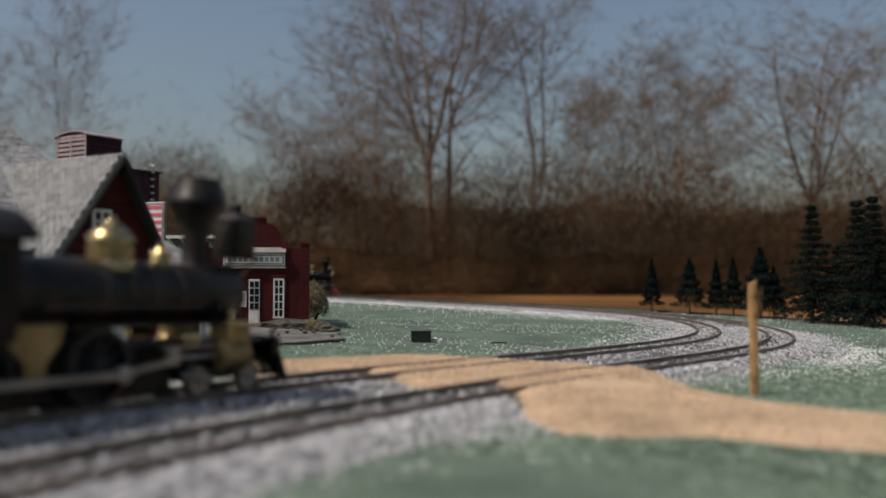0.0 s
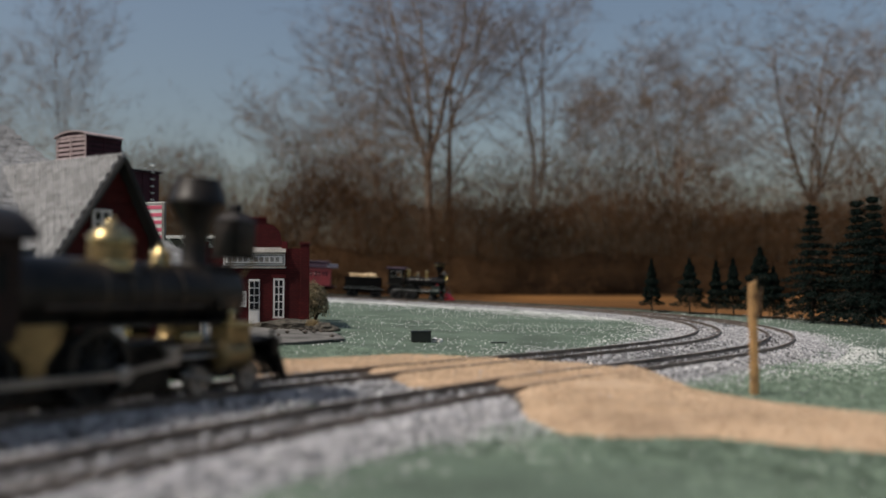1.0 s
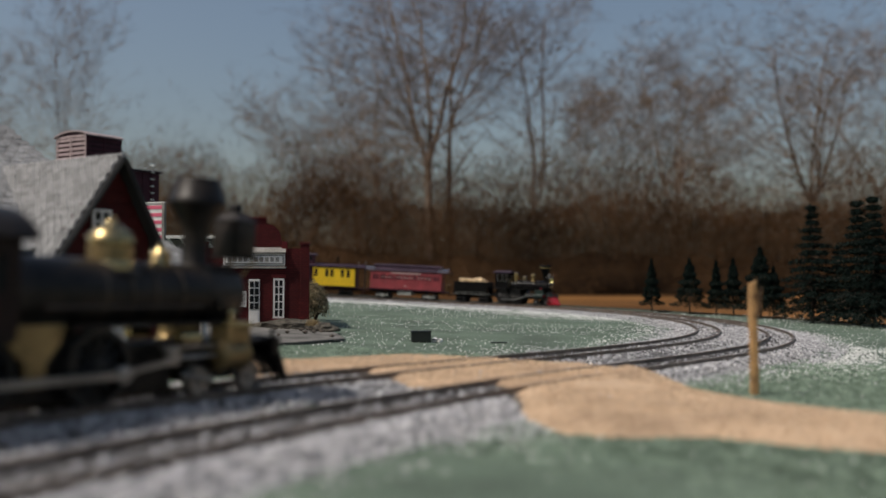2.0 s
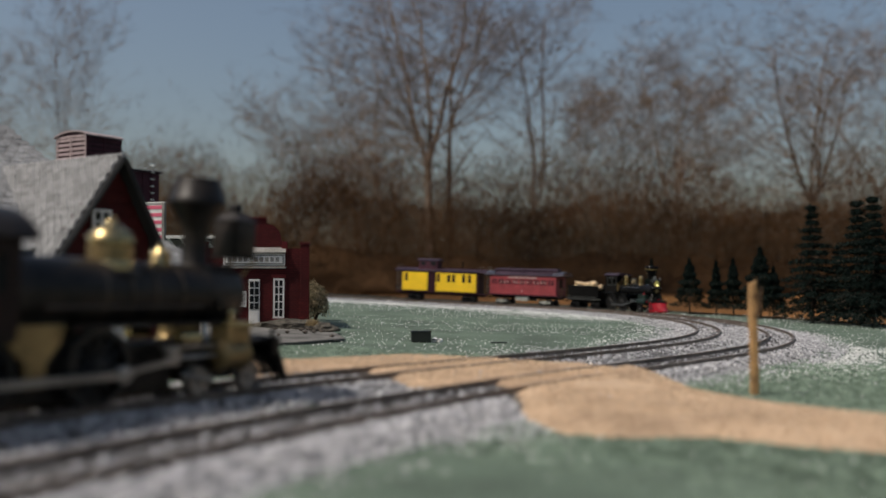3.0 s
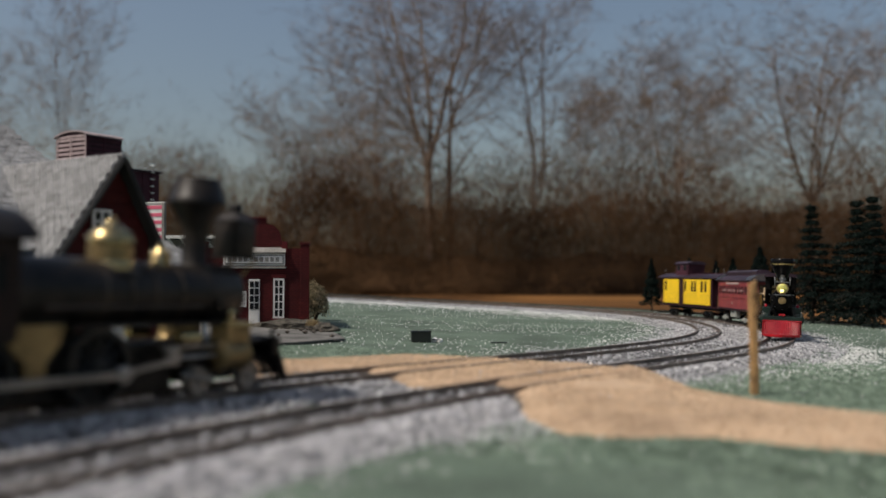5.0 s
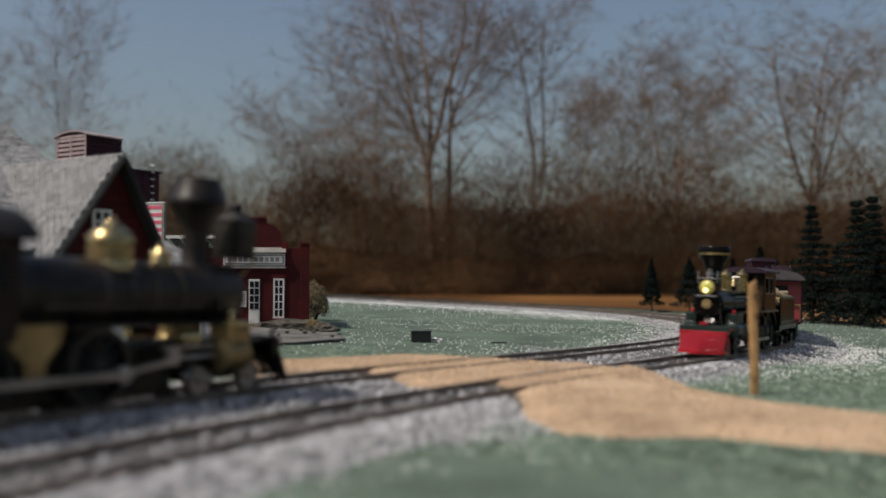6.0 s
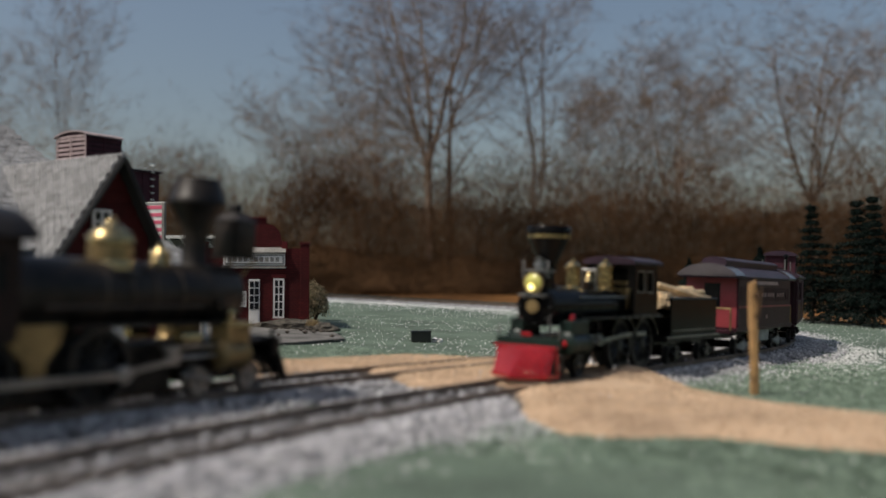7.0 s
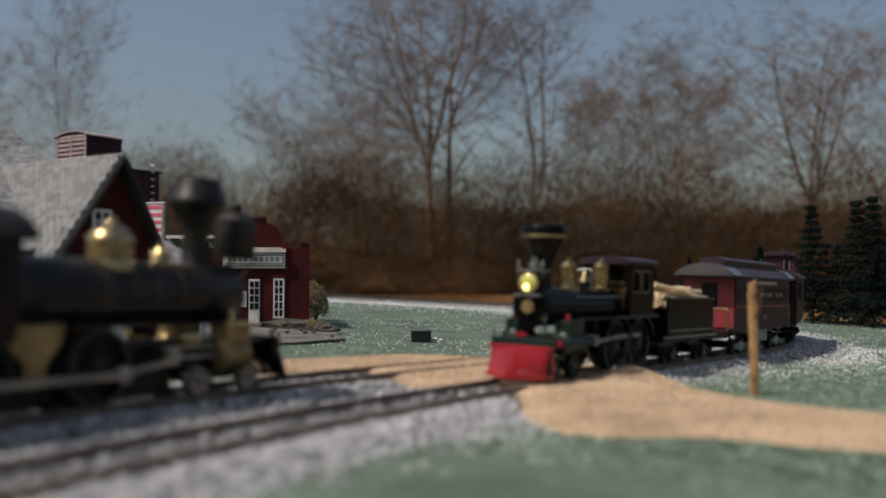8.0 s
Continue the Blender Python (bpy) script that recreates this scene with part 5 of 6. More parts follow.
def gabled_house():
    base = (-0.130, 0.360)
    root = thing("gabled_house", "dark red house with pale grey shingled roofs and steep front gable", "house", m=pose(base[0], base[1], ground_z(base[0]) + 0.0004, rz=HOUSE_TURN))
    # main block and cross wing
    mm("main_wall", block((-236, -160, 0), (-12, 26, 38), .3), BRICK_RED_DARK, root, "deep red boarded walls")
    mm("end_gable", slab([(-236, 38), (-12, 38), (-122, 102)], 22, 26, m=Matrix(((1, 0, 0, 0), (0, 0, 1, 0), (0, 1, 0, 0), (0, 0, 0, 1)))), BRICK_RED_DARK, root)
    wing = mm("wing_wall", slab([(-25, 0), (15.5, 0), (15.5, 47), (-1, 77), (-25, 46)], -90, 0, m=Matrix(((0, 0, 1, 0), (1, 0, 0, 0), (0, 1, 0, 0), (0, 0, 0, 1)))), BRICK_RED_DARK, root, "deep red gable wall")
    for k in range(14):
        z = 6 + 5 * k
        half = 24 if z < 46 else max(0, (77 - z) / 31 * 24)
        if half > 2:
            mm("clapboard", block((0, -half - .5, z), (.5, min(half * .68 - 1.5, 15), z + 4.4), .1), BRICK_RED_DARK, wing)
    win = mm("gable_window", block((.3, -12.0, 49.5), (1.0, -4.0, 57.6), .1), GLASS_DARK, wing, "small white four-paned window")
    bm = bmesh.new()
    for lo, hi in (((-12.5, 49), (-11.2, 58.2)), ((-4.8, 49), (-3.5, 58.2)), ((-12.5, 57), (-3.5, 58.2)), ((-12.9, 48.4), (-3.1, 49.8)), ((-8.5, 49.4), (-7.5, 57.2)), ((-11.6, 53), (-4.4, 53.9))):
        box(bm, (.6, lo[0], lo[1]), (1.7, hi[0], hi[1]), .1)
    mm("window_frame", bm, WHITE_TRIM, win, "white glazing bars")
    door = mm("wing_door", block((.3, -5, 0), (1.2, 5, 26), .2), WHITE_TRIM, wing)
    # roofs
    left = mm("wing_roof_slope", slab([(-88, 0), (5, 0), (5, 51.5), (-88, 51.5)], -1.2, 0, m=Matrix.Translation((0, -1, 79.5)) @ Matrix(((1, 0, 0, 0), (0, -.583, -.812, 0), (0, -.812, .583, 0), (0, 0, 0, 1)))), SHINGLE_UNDER, root, "pale grey shingled roof slope")
    right = mm("wing_roof_slope", slab([(-88, 0), (5, 0), (5, 41), (-88, 41)], -1.2, 0, m=Matrix.Translation((0, -1, 79.5)) @ Matrix(((1, 0, 0, 0), (0, .475, .88, 0), (0, -.88, .475, 0), (0, 0, 0, 1)))), SHINGLE_UNDER, root, "dark shingled roof slope in shade")
    shingled(left, (-0.088, -0.001, 0.0797), (1, 0, 0), (0, -.583, -.812), 0.093, 0.0515, 22, 22, 300, 1, 0.90, 0.06)
    shingled(right, (-0.088, -0.001, 0.0797), (1, 0, 0), (0, .475, -.88), 0.093, 0.041, 17, 22, 0, 2, 0.90, 0.06)
    fasc = bmesh.new()
    for y1, z1 in ((-30.6, 37.4), (18.5, 43.4)):
        tube(fasc, (5.2, -1, 79.0), (5.2, y1, z1), 1.2, 1.2, 6)
    mm("barge_board", fasc, SHINGLE_UNDER, root)
    slope = Vector((114, 0, -65)).normalized()
    main = mm("main_roof_slope", slab([(-165, 0), (31, 0), (31, 131), (-165, 131)], -1.4, 0, m=Matrix.Translation((-122, 0, 105.5)) @ Matrix(((0, slope.x, -slope.z, 0), (1, 0, 0, 0), (0, slope.z, slope.x, 0), (0, 0, 0, 1)))), SHINGLE_UNDER, root, "large grey shingled roof slope")
    shingled(main, (-0.122, -0.165, 0.1057), (0, 1, 0), tuple(slope), 0.196, 0.131, 40, 40, 300, 3, 0.70, 0.16)
    mm("rear_roof_slope", slab([(-165, 0), (31, 0), (31, 131), (-165, 131)], -1.4, 0, m=Matrix.Translation((-122, 0, 105.5)) @ Matrix(((0, -slope.x, slope.z, 0), (1, 0, 0, 0), (0, slope.z, slope.x, 0), (0, 0, 0, 1)))), SHINGLE_UNDER, root)
    mm("ridge_cap", rod((-122, -165, 106.1), (-122, 31, 106.1), 1.1, n=8), SHINGLE, root)
    mm("wing_ridge", rod((-86, -1, 80.0), (5, -1, 80.0), .9, n=8), SHINGLE, root)
    # lean-to beside the gable
    lean = mm("lean_to", block((-34, 15.5, 0), (-2, 46, 32), .2), BRICK_RED_DARK, root)
    d = Vector((40, 0, -17)).normalized()
    lroof = mm("lean_to_roof", slab([(22.5, 0), (48, 0), (48, 44), (22.5, 44)], -1.2, 0, m=Matrix.Translation((-36, 0, 51)) @ Matrix(((0, d.x, -d.z, 0), (1, 0, 0, 0), (0, d.z, d.x, 0), (0, 0, 0, 1)))), SHINGLE_UNDER, root, "low grey shingled porch roof")
    shingled(lroof, (-0.036, 0.0225, 0.0512), (0, 1, 0), tuple(d), 0.0255, 0.044, 12, 7, 100, 4)
    for y in (28, 45):
        mm("porch_post", rod((2, y, 0), (2, y, 34), 1.0, n=8), WHITE_TRIM, root)
    return root


gabled_house()


def grain_elevator():
    root = thing("grain_elevator", "tall plum-brown elevator with a louvred rooftop cupola", "building", m=pose(-0.396, 1.0, ground_z(-0.396), rz=HOUSE_TURN))
    g = ground_z(-0.396) * 1000
    body = mm("tower", block((-100, -24, 0), (20, 85, 155 - g), .6), PLUM_WALL, root, "plum-brown boarded tower")
    for k in range(9):
        mm("corner_batten", block((20, -24 + 12.1 * k, 0), (21.2, -22.4 + 12.1 * k, 155 - g), .2), PLUM_WALL, body)
    for k in range(12):
        mm("ladder_rung", block((21, 71, 60 + 8 * k), (23.5, 75, 61.4 + 8 * k), .2), WHITE_TRIM, body, "small white ladder rung")
    mm("tower_roof", block((-103, -27, 155 - g), (23, 88, 157.5 - g), .6), ROOF_DARK, root)
    t0, t1 = 157.5 - g, 193 - g
    cup = mm("cupola", block((-52, .6, t0), (-.6, 46, t1), .4), COACH_DARK, root, "louvred cupola with a pale curved roof")
    # louvre frames and slats on the two seen sides; sunlit side coloured pale, shaded side dark
    bm = pierced((-53, -50.6, -28.4, -26, -2.4, 0), (t0, t0 + 2, t1 - 2.5, t1), ((1, 1), (3, 1)), -.6, .8)
    mm("louvre_frame", bm, LOUVRE, cup, "louvre frame with the sunlight put into its pale mauve")
    for k in range(6):
        z = t0 + 3 + 5.2 * k
        for x0, x1 in ((-50.6, -28.4), (-26, -2.4)):
            mm("slat", block((x0, -.3, z), (x1, .7, z + 3.1), .2), LOUVRE, cup)
    # same louvres, with the shade of this side put into a darker colour
    bm = pierced((0, 2, 22.4, 24.4, 45, 47), (t0, t0 + 2, t1 - 2.5, t1), ((1, 1), (3, 1)), -.8, .6, True)
    mm("louvre_frame", bm, PLUM_WALL, cup)
    for k in range(6):
        z = t0 + 3 + 5.2 * k
        for y0, y1 in ((2, 22.4), (24.4, 45)):
            mm("slat", block((-.7, y0, z), (.3, y1, z + 3.0), .2), PLUM_WALL, cup)
    arc = [(-26.5 + 29 * math.sin(a), t1 + 5.5 * (math.cos(a) - math.cos(1.1)) / (1 - math.cos(1.1))) for a in np.linspace(-1.1, 1.1, 13)]
    arc = [(-26.5 + (x + 26.5) / math.sin(1.1), z) for x, z in arc]
    mm("cupola_roof", upright(arc + [(x, z - 1.6) for x, z in arc[::-1]], -2.2, 48.5), LOUVRE, cup, "dusty mauve curved roof", smooth=True)
    mm("tympanum", upright([(x * .97 - .8, z - 1.7) for x, z in arc] + [(-2, t1 - 1.8), (-51, t1 - 1.8)], -.4, 46), COACH_DARK, cup)
    return root


grain_elevator()


def striped_board():
    g = ground_z(-0.247)
    root = thing("striped_flag_board", "pink and white striped board in a white frame", "sign", m=pose(-0.2425, 0.75, g, rz=-14))
    z0, z1 = 64 - g * 1000, 95 - g * 1000
    panel = mm("panel", block((-16, -.4, z0), (12, .6, z1), .1), WHITE_TRIM, root)
    for k in range(5):
        z = z0 + 1.5 + 6.2 * k
        mm("stripe", block((-16, -.75, z), (11.2, -.38, z + 3.0), .08), PINK, panel, "pink-red stripe")
    mm("frame_stile", block((10.6, -1.4, z0 - 2), (13.2, 1.4, z1 + .6), .3), CARD, root, "pale grey frame")
    mm("frame_stile", block((-17.6, -1.4, z0 - 2), (-15.6, 1.4, z1 + .6), .3), CARD, root)
    mm("frame_rail", block((-17, -1.1, z1), (13, 1.1, z1 + 1.2), .3), WHITE_TRIM, root)
    for x in (-15, 11.9):
        mm("leg", rod((x, 0, 0), (x, 0, z0), 1.0, n=8), CARD, root)
    return root


striped_board()


def freight_shed():
    g = ground_z(-0.215)
    root = thing("freight_shed", "low grey shed with white bracketed eave", "shed", m=pose(-0.215, 0.80, g))
    top = 70.0 - g * 1000
    mm("wall", block((-42, 4, 0), (52, 60, top - 3), .2), CARD, root, "grey boarded wall")
    mm("eave_board", block((-46, -6, top - 2.2), (56, -4, top + .6), .2), WHITE_TRIM, root, "white eave board")
    mm("roof", block((-46, -4, top - 1.6), (56, 64, top), .2), SHINGLE_UNDER, root)
    for k in range(9):
        x = -38 + 11 * k
        mm("bracket", rod((x, -4.6, top - 2), (x + 5.5, 4, top - 12), 1.0, n=6), WHITE_TRIM, root, "white diagonal bracket")
    return root


freight_shed()


# ---- small things on the board ----
def marker_post():
    rng = random.Random(2)
    root = thing("wooden_post", "raw split pine stick standing upright in the turf", "post", m=pose(0.1098, 0.3206, ground_z(0.11) - 0.002))
    bm, prev = bmesh.new(), None
    for k in range(16):
        z = 42.0 * k / 15
        ox = .16 * math.sin(z * .12) + .08 * rng.uniform(-1, 1)
        ring = [bm.verts.new((ox + a * (1.42 + .08 * rng.uniform(-1, 1)), b * (1.2 + .1 * rng.uniform(-1, 1)), z + (0.8 * a if k == 15 else 0))) for a, b in ((-1, -.7), (-.6, -1), (.6, -1), (1, -.6), (1, .7), (.5, 1), (-.6, 1), (-1, .6))]
        if prev:
            for i in range(8):
                bm.faces.new((prev[i], prev[(i + 1) % 8], ring[(i + 1) % 8], ring[i]))
        else:
            bm.faces.new(ring[::-1])
        prev = ring
    bm.faces.new(prev)
    mm("stick", bm, STICK, root)
    mm("splinter", rod((1.0, -1.2, 31), (2.6, -1.6, 38.5), .5, .15, 6), BARK_SCAR, root, "dark splinter of bark")
    mm("splinter", rod((.2, -1.5, 38), (1.6, -1.4, 33.5), .6, .2, 6), BARK_SCAR, root)
    mm("splinter", rod((1.2, -.6, 36.5), (3.4, -.8, 40.5), .45, .12, 6), BARK_SCAR, root)
    mm("splinter", rod((1.2, -.8, 30.5), (2.4, -1.2, 35.0), .9, .4, 6), BARK_SCAR, root)
    mm("knot", turned([(.9, -1.5), (.5, -1.2)], 8, at=(0.6, 0, 30), axis="Y"), BARK_SCAR, root)


marker_post()


def lineside_box():
    x, y = -0.0128, 0.5282
    root = thing("black_box", "small black plastic box with a thin lead on the turf", "box", m=pose(x, y, ground_z(x) - 0.0002, rz=8))
    mm("case", block((-5.8, -3, 0), (5.6, 3, 6.4), .5), BLACK_BOX, root)
    mm("lid", block((-6, -3.2, 5.6), (5.8, 3.2, 6.6), .3), BLACK_BOX, root)
    mm("lead", rod((5.4, 0, 1.8), (12, 1, .9), .35, n=6), BLACK_BOX, root)
    for k, (dx, dy) in enumerate(((7.8, 5.4), (11.0, 4.4), (9.0, 7.0))):
        bm = bmesh.new()
        bmesh.ops.create_icosphere(bm, subdivisions=1, radius=0.0021 - .0003 * k)
        xx, yy = x + dx / 1000, y + dy / 1000
        tagged(part("white_stone", bm, STRAY, None, m=pose(xx, yy, ground_z(xx) + 0.0006)), "pale stone lying behind the black box", "stone")
    bm = block((-0.0052, -0.0007, 0), (0.0052, 0.0007, 0.0010), 0.0003)
    tagged(part("dark_strip", bm, BLACK_BOX, None, m=pose(0.0331, 0.5372, ground_z(0.0331) - 0.0001, 0, 1.9, 20)), "short dark strip lying on the turf", "strip")


lineside_box()


def leaf_soup(count, rng, place, size, squash=0.5):
    """Random little leaf triangles about the places that place() gives."""
    verts, faces = [], []
    for k in range(count):
        p = place(rng)
        a, b = Vector((rng.gauss(0, 1), rng.gauss(0, 1), rng.gauss(0, 1))).normalized(), Vector((rng.gauss(0, 1), rng.gauss(0, 1), rng.gauss(0, 1))).normalized()
        s = size * rng.uniform(.6, 1.3)
        n = len(verts)
        verts += [tuple(p - a * s), tuple(p + a * s), tuple(p + b * s * squash + a * s * .2)]
        faces.append((n, n + 1, n + 2))
    return verts, faces


def bush():
    rng = random.Random(5)
    x = -0.0985
    root = thing("bush", "rounded dry green bush beside the works building", "bush", m=pose(x, 0.70, ground_z(x)))
    bm = bmesh.new()
    for k in range(7):
        a = k * .9
        tube(bm, (0, 0, -.0005), (.007 * math.cos(a), .007 * math.sin(a), .016 + .004 * (k % 3)), .0006, .0002, 5)
    part("stems", bm, TRUNK, root)

    def place(r):
        d = Vector((r.gauss(0, 1), r.gauss(0, 1), r.gauss(0, 1))).normalized() * (r.random() ** .35)
        q = 1 + .18 * math.sin(5 * d.x + 3 * d.z) + .12 * math.sin(9 * d.y)
        return Vector((d.x * .0108 * q, d.y * .0108 * q, .0155 + d.z * .0138 * q))
    soup("foliage", *leaf_soup(6000, rng, place, .0009, .8), BUSH, root)


bush()


def cone_tree(x, y, h, r, seed):
    """A small bottle-brush conifer."""
    rng = random.Random(seed)
    root = thing("conifer", "small dark cone-shaped model conifer at the board's edge", "tree", "small conifers", pose(x, y, ground_z(x) - .0005))
    part("trunk", rod((0, 0, 0), (0, 0, h * .9), h * .018, h * .004, 6), TRUNK, root)

    def place(q):
        f = q.random() ** .85
        a, rad = q.uniform(0, 6.283), r * 1.3 * (1 - f) ** .9 * (.55 + .45 * q.random() ** .5) * (1 + .22 * math.sin(f * 40) + .15 * math.sin(3 * f * 9))
        return Vector((rad * math.cos(a), rad * math.sin(a), h * (.13 + .87 * f)))
    soup("crown", *leaf_soup(6500, rng, place, h * .022, .9), FIR, root)


def fir(x, y, h, r, seed):
    """A taller fir with separate drooping tiers of branches."""
    rng = random.Random(seed)
    root = thing("fir_tree", "tall dark model fir with drooping tiers of branches", "tree", "tall firs", pose(x, y, ground_z(x) - .0005))
    part("trunk", rod((0, 0, 0), (0, 0, h * .97), h * .016, h * .003, 7), TRUNK, root)
    bm = bmesh.new()
    V, F = [], []
    tiers = 14
    for k in range(tiers):
        f = k / (tiers - 1)
        z, rad = h * (.17 + .81 * f), r * 1.36 * (1 - f) ** 1.22 * (1 - .26 * (k % 2)) + h * .022
        n = max(5, int(11 * (1 - f) + 4))
        for j in range(n):
            a = 6.283 * (j + rng.random() * .7) / n
            L = rad * rng.uniform(.6, 1.15)
            d = Vector((math.cos(a), math.sin(a), -.32 + .35 * f))
            tube(bm, (0, 0, z), d * L + Vector((0, 0, z)), h * .004, h * .001, 4)
            for q in range(80):
                t = rng.random() ** .45
                c = Vector((0, 0, z)) + d * (L * t) + Vector((rng.gauss(0, 1), rng.gauss(0, 1), rng.gauss(0, .7))) * (h * .014)
                u = Vector((rng.gauss(0, 1), rng.gauss(0, 1), rng.gauss(-.4, .6))).normalized() * h * .020
                w = Vector((rng.gauss(0, 1), rng.gauss(0, 1), rng.gauss(0, 1))).normalized() * h * .010
                i = len(V)
                V += [tuple(c - u), tuple(c + u), tuple(c + w)]
                F.append((i, i + 1, i + 2))
    part("branch_frame", bm, TRUNK, root)
    soup("foliage", V, F, FIR, root)


def planting():
    for k, (px, y, h, r) in enumerate(((1153, 1.207, 0.0705, 0.0106), (1220, 1.168, 0.0721, 0.0162), (1267, 1.160, 0.0698, 0.0101), (1297, 1.134, 0.0724, 0.0121), (1345, 1.082, 0.0851, 0.0199), (1368, 1.085, 0.0629, 0.0142))):
        cone_tree((px - 784) / 1600 * y, y, h, r, k)
    for k, (px, y, h, r) in enumerate(((1437, 0.999, 0.1295, 0.0312), (1517, 0.955, 0.1314, 0.0336), (1546, 0.929, 0.1340, 0.0320), (1585, 0.929, 0.1199, 0.0330), (1482, 0.996, 0.0858, 0.0276))):
        fir((px - 784) / 1600 * y, y, h, r, 20 + k)


planting()


# ---- the woods beyond ----
def bare_tree(x, y, h, lean, spread, seed, fork, thick=1.0, leaders=3, twigs=9000):
    """A wide-crowned winter tree: a trunk that forks into leaders, arching limbs, branches and a haze of fine twigs."""
    rng = random.Random(seed)
    root = thing("bare_tree", "leafless winter tree with a wide net of bare branches", "tree", "bare winter trees", pose(x, y, -0.9))
    bm_trunk = bmesh.new()
    V, F, tips = [], [], []

    def seg(p0, p1, r0, r1, n):
        q = (p1 - p0).to_track_quat("Z", "Y")
        b = len(V)
        for p, r in ((p0, r0), (p1, r1)):
            for i in range(n):
                V.append(tuple(p + q @ Vector((r * math.cos(6.283 * i / n), r * math.sin(6.283 * i / n), 0))))
        for i in range(n):
            F.append((b + i, b + (i + 1) % n, b + n + (i + 1) % n, b + n + i))

    def grow(p, d, length, r, level):
        pieces = (0, 9, 6, 4, 2)[level]
        q, way, rad = p, d.copy(), r
        for k in range(pieces):
            rise = .05
            way = (way + Vector((rng.gauss(0, .10), rng.gauss(0, .10), rng.gauss(rise, .07)))).normalized()
            e = q + way * (length / pieces)
            r1 = max(rad * (.86, .87, .84, .8, .75)[level], .006)
            seg(q, e, rad, r1, (7, 6, 5, 4, 3)[level])
            q, rad = e, r1
            if level == 4 or (level == 3 and k > 0):
                tips.append((tuple(q), tuple(way)))
            if level < 4:
                for c in range(2 if level == 1 else int(rng.random() < (.90, .58)[level - 2]) + (level == 2 and k % 3 == 0)):
                    a = rng.uniform(0, 6.283)
                    side = Vector((math.cos(a), math.sin(a) * .7, rng.gauss(-.02, .22)))
                    nd = (way * rng.uniform(.35, .75) + side * spread * rng.uniform(.7, 1.1)).normalized()
                    far = 1.1 - .5 * k / pieces
                    grow(q, nd, length * rng.uniform(.40, .58) * far, rad * rng.uniform(.34, .52), level + 1)
    # the trunk
    q, way, rad = Vector((0, 0, 0)), Vector((lean * .6, 0, 1)).normalized(), h * .0125 * thick
    for k in range(6):
        way = (way + Vector((rng.gauss(lean * .06, .03), rng.gauss(0, .03), .05))).normalized()
        e = q + way * (h * fork / 6)
        tube(bm_trunk, q, e, rad, rad * .95, 8, caps=False)
        q, rad = e, rad * .95
        if k > 2:
            a = rng.uniform(0, 6.283)
            grow(q, Vector((math.cos(a), math.sin(a) * .6, .55)).normalized(), h * .26, rad * .34, 2)
    for k in range(leaders):
        off = (k - (leaders - 1) / 2) * .27 * spread
        grow(q, Vector((lean + off, rng.gauss(0, .2), 1)).normalized(), h * (1 - fork) * (1.08 - .22 * abs(off)), rad * (.74 if k else .82), 1)
    # fine twigs about the outer branches
    r = np.random.default_rng(seed)
    at = np.array([t[0] for t in tips])
    to = np.array([t[1] for t in tips])
    pick = r.integers(0, len(at), twigs)
    u = to[pick] + r.normal(0, .5, (twigs, 3)) + np.array([0, 0, .15])
    u = u / np.linalg.norm(u, axis=1)[:, None] * r.uniform(.35, 1.0, (twigs, 1))
    w = r.normal(size=(twigs, 3))
    w = w / np.linalg.norm(w, axis=1)[:, None] * .0085
    c = at[pick] + r.normal(0, .12, (twigs, 3))
    b = len(V)
    V.extend(map(tuple, np.stack([c - w, c + w, c + u], 1).reshape(-1, 3).tolist()))
    F.extend((b + 3 * i, b + 3 * i + 1, b + 3 * i + 2) for i in range(twigs))
    part("trunk", bm_trunk, BARK, root)
    soup("crown", V, F, BARK, root)


def woods():
    rows = ((762, 46, 18.0, -.01, 1.2, .36, 1.1, 3), (798, 47, 16.4, .04, 1.0, .46, .9, 2), (690, 49, 13.2, -.14, 1.0, .42, .8, 2), (922, 47, 14.6, .20, 1.0, .30, 1.0, 2),
            (1195, 48, 12.6, .0, 1.1, .34, 1.0, 3), (1120, 54, 11.6, -.05, .9, .38, .7, 2), (1443, 45, 12.8, .0, 1.25, .34, 1.25, 4), (95, 52, 14.2, .05, .75, .40, .55, 2), (25, 58, 14, -.1, .7, .4, .55, 2),
            (565, 52, 10.4, -.05, .95, .34, .7, 3), (1265, 56, 11.2, .05, .85, .36, .7, 2), (1560, 48, 12.0, .0, .9, .36, 1.0, 2), (1010, 58, 11.4, .05, .9, .36, .6, 2), (640, 58, 10.0, .0, .9, .36, .6, 2))
    for k, (px, y, h, lean, spread, fork, thick, leaders) in enumerate(rows):
        bare_tree((px - 784) / 1600 * y, y, h, lean, spread, 60 + k, fork, thick, leaders, 6000 if k not in (7, 8) else 3500)


woods()


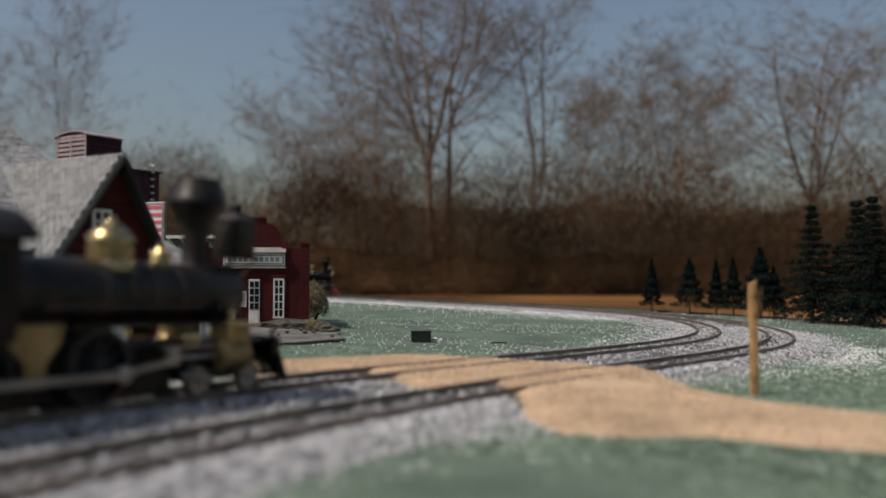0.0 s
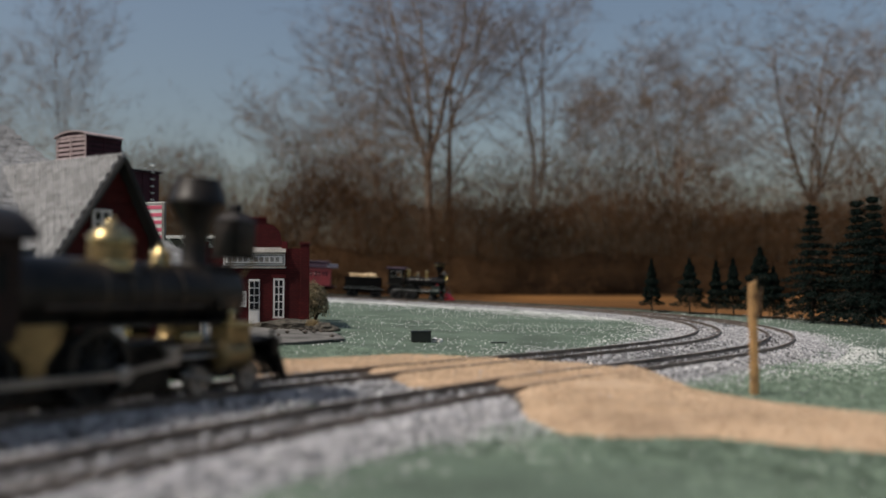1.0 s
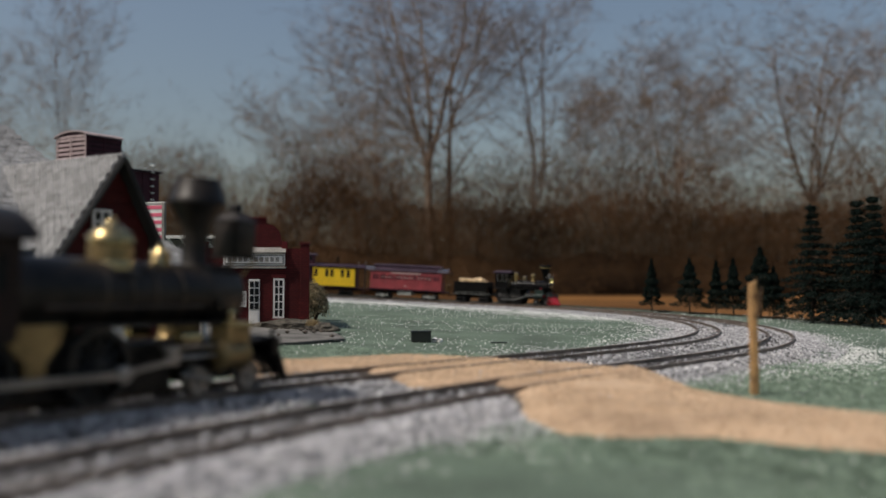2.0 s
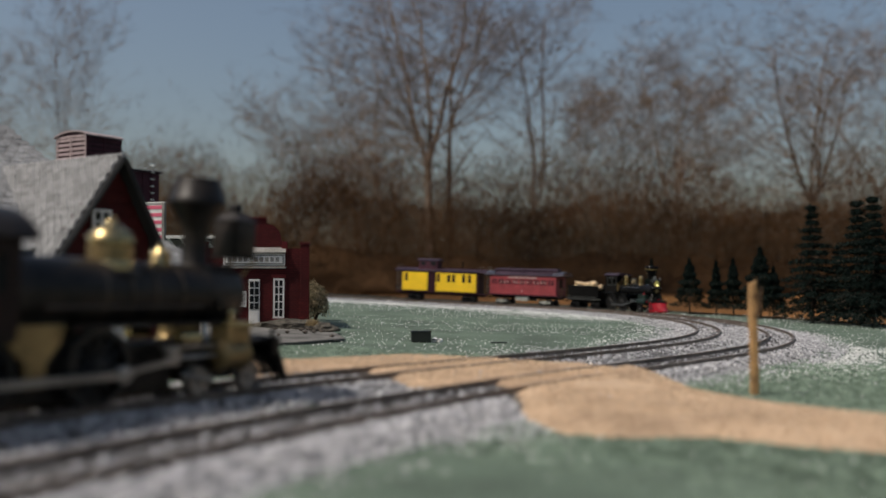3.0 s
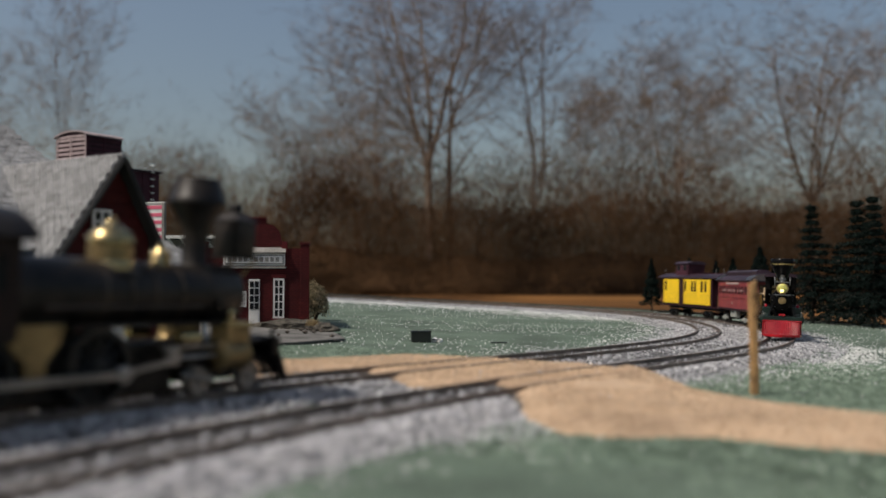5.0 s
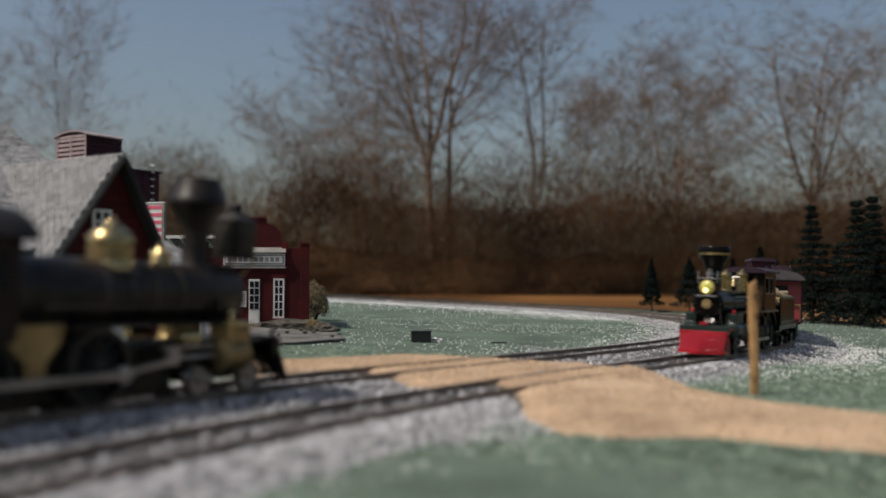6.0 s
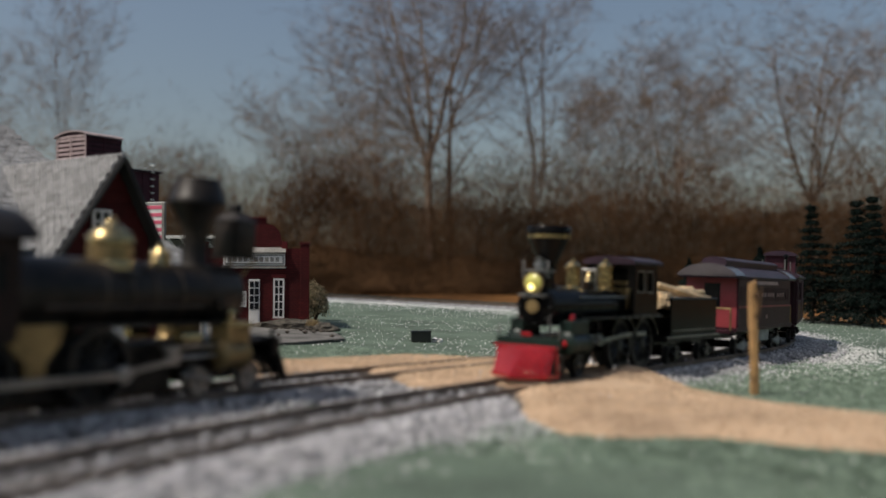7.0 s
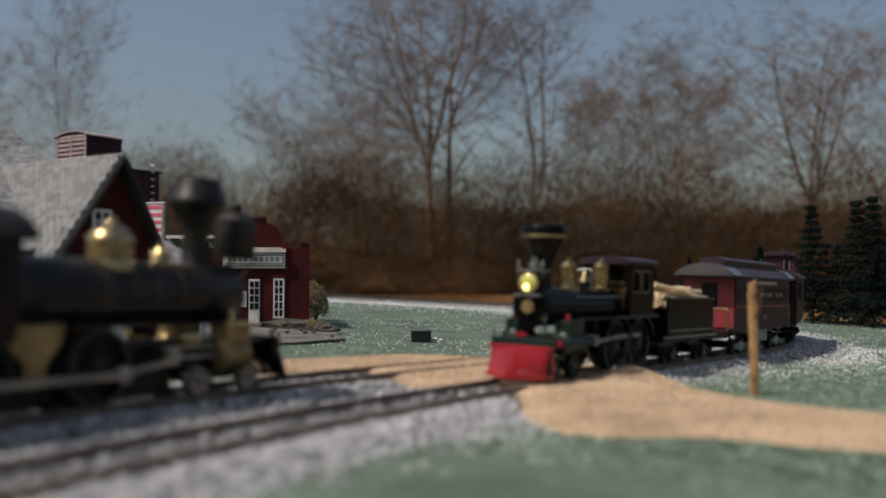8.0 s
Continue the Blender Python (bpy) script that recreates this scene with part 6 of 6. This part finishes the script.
def thicket():
    """A dense brown bank of undergrowth with loose twigs along its face and crest."""
    rng = np.random.default_rng(21)

    def crest(x, y=46.0):
        px = x / y * 1600 + 784
        top = 4.0 + 1.0 * noise.noise((x * .16, 2, 0)) + .6 * noise.noise((x * .6, 5, 0)) + 1.3 * math.exp(-((px - 570) / 70) ** 2)
        return top + (2.6 * math.exp(-((px - 300) / 90) ** 2) - 1.2 if px < 480 else 0)
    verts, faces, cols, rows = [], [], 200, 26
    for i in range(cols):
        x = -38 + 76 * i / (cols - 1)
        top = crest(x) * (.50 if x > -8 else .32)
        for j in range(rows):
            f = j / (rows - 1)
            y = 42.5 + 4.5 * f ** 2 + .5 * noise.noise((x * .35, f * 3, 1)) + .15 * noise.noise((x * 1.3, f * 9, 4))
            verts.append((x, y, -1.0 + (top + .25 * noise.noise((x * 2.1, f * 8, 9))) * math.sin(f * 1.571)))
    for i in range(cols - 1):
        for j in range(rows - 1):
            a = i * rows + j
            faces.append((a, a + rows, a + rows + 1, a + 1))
    n = 280000
    x, y = rng.uniform(-37, 37, n), rng.uniform(41.5, 52, n)
    top = np.array([crest(a) for a in np.linspace(-38, 38, 900)])
    h = np.interp(x, np.linspace(-38, 38, 900), top)
    reach = np.where(rng.random(n) < .30, 1.2 + np.abs(rng.normal(0, .38, n)), 1.15)
    z = -1.0 + h * reach * rng.random(n) ** .8
    c = np.stack([x, y, z], 1)
    u = rng.normal(size=(n, 3)) * np.array([.5, .4, 1.2])
    u /= np.linalg.norm(u, axis=1)[:, None]
    w = rng.normal(size=(n, 3))
    s = rng.uniform(.12, .50, n)[:, None]
    v = np.stack([c - u * s, c + u * s, c + w * .014], 1)
    v[:, :, 2] = np.maximum(v[:, :, 2], -1.0)
    # slender saplings and their haze of twigs above the bank
    m = 130000
    sx, sy = rng.uniform(-37, 37, m), rng.uniform(44, 56, m)
    px = sx / sy * 1600 + 784
    clump = np.array([noise.noise((a * .45, b * .3, 3)) for a, b in zip(sx, sy)])
    tall = 6.9 + 1.6 * clump - 2.6 * np.exp(-((px - 1365) / 70) ** 2) + 1.0 * np.exp(-((px - 290) / 70) ** 2) - np.where(px < 180, 2.0, 0)
    sz = -1.0 + tall * rng.random(m) ** .75
    d = rng.normal(size=(m, 3)) * np.array([.35, .35, .5]) + np.array([0, 0, .8])
    d = d / np.linalg.norm(d, axis=1)[:, None] * rng.uniform(.2, .8, m)[:, None]
    b = np.stack([sx, sy, sz], 1)
    g = rng.normal(size=(m, 3)) * .010
    keep = rng.random(m) < .62 + .7 * clump
    haze = np.stack([b - g, b + g, b + d], 1)[keep]
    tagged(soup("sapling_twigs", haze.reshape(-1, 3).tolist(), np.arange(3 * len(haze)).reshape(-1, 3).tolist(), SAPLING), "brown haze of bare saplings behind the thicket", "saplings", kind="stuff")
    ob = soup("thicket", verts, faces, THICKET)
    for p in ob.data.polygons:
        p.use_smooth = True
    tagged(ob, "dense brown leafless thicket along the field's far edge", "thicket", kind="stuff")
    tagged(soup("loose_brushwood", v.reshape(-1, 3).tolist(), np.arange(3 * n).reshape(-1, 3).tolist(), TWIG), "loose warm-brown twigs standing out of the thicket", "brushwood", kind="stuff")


thicket()


# ---- sleepers ----
def sleepers(root, line):
    me = bpy.data.meshes.new("sleeper")
    bm = block((-0.0135, -0.00125, -0.0042), (0.0135, 0.00125, -0.0020), 0)
    bm.to_mesh(me)
    bm.free()
    me.materials.append(SLEEPER)
    verts, faces = [], []
    for k in range(int(2.2 / 0.0056)):
        s = 0.06 + 0.0056 * k
        m = stand(line, s, 0.004) @ Matrix.Rotation(math.pi / 2, 4, "Z")
        if k < 300:
            ob = new("sleeper", me)
            ob.parent, ob.matrix_basis = root, m
        else:
            n = len(verts)
            verts += [tuple(m @ v.co) for v in me.vertices]
            faces += [tuple(n + i for i in f.vertices) for f in me.polygons]
    tagged(soup("sleeper_row", verts, faces, SLEEPER, root), kind="stuff")


sleepers(TRACKS[0], OUTER)
sleepers(TRACKS[1], INNER)
motions()
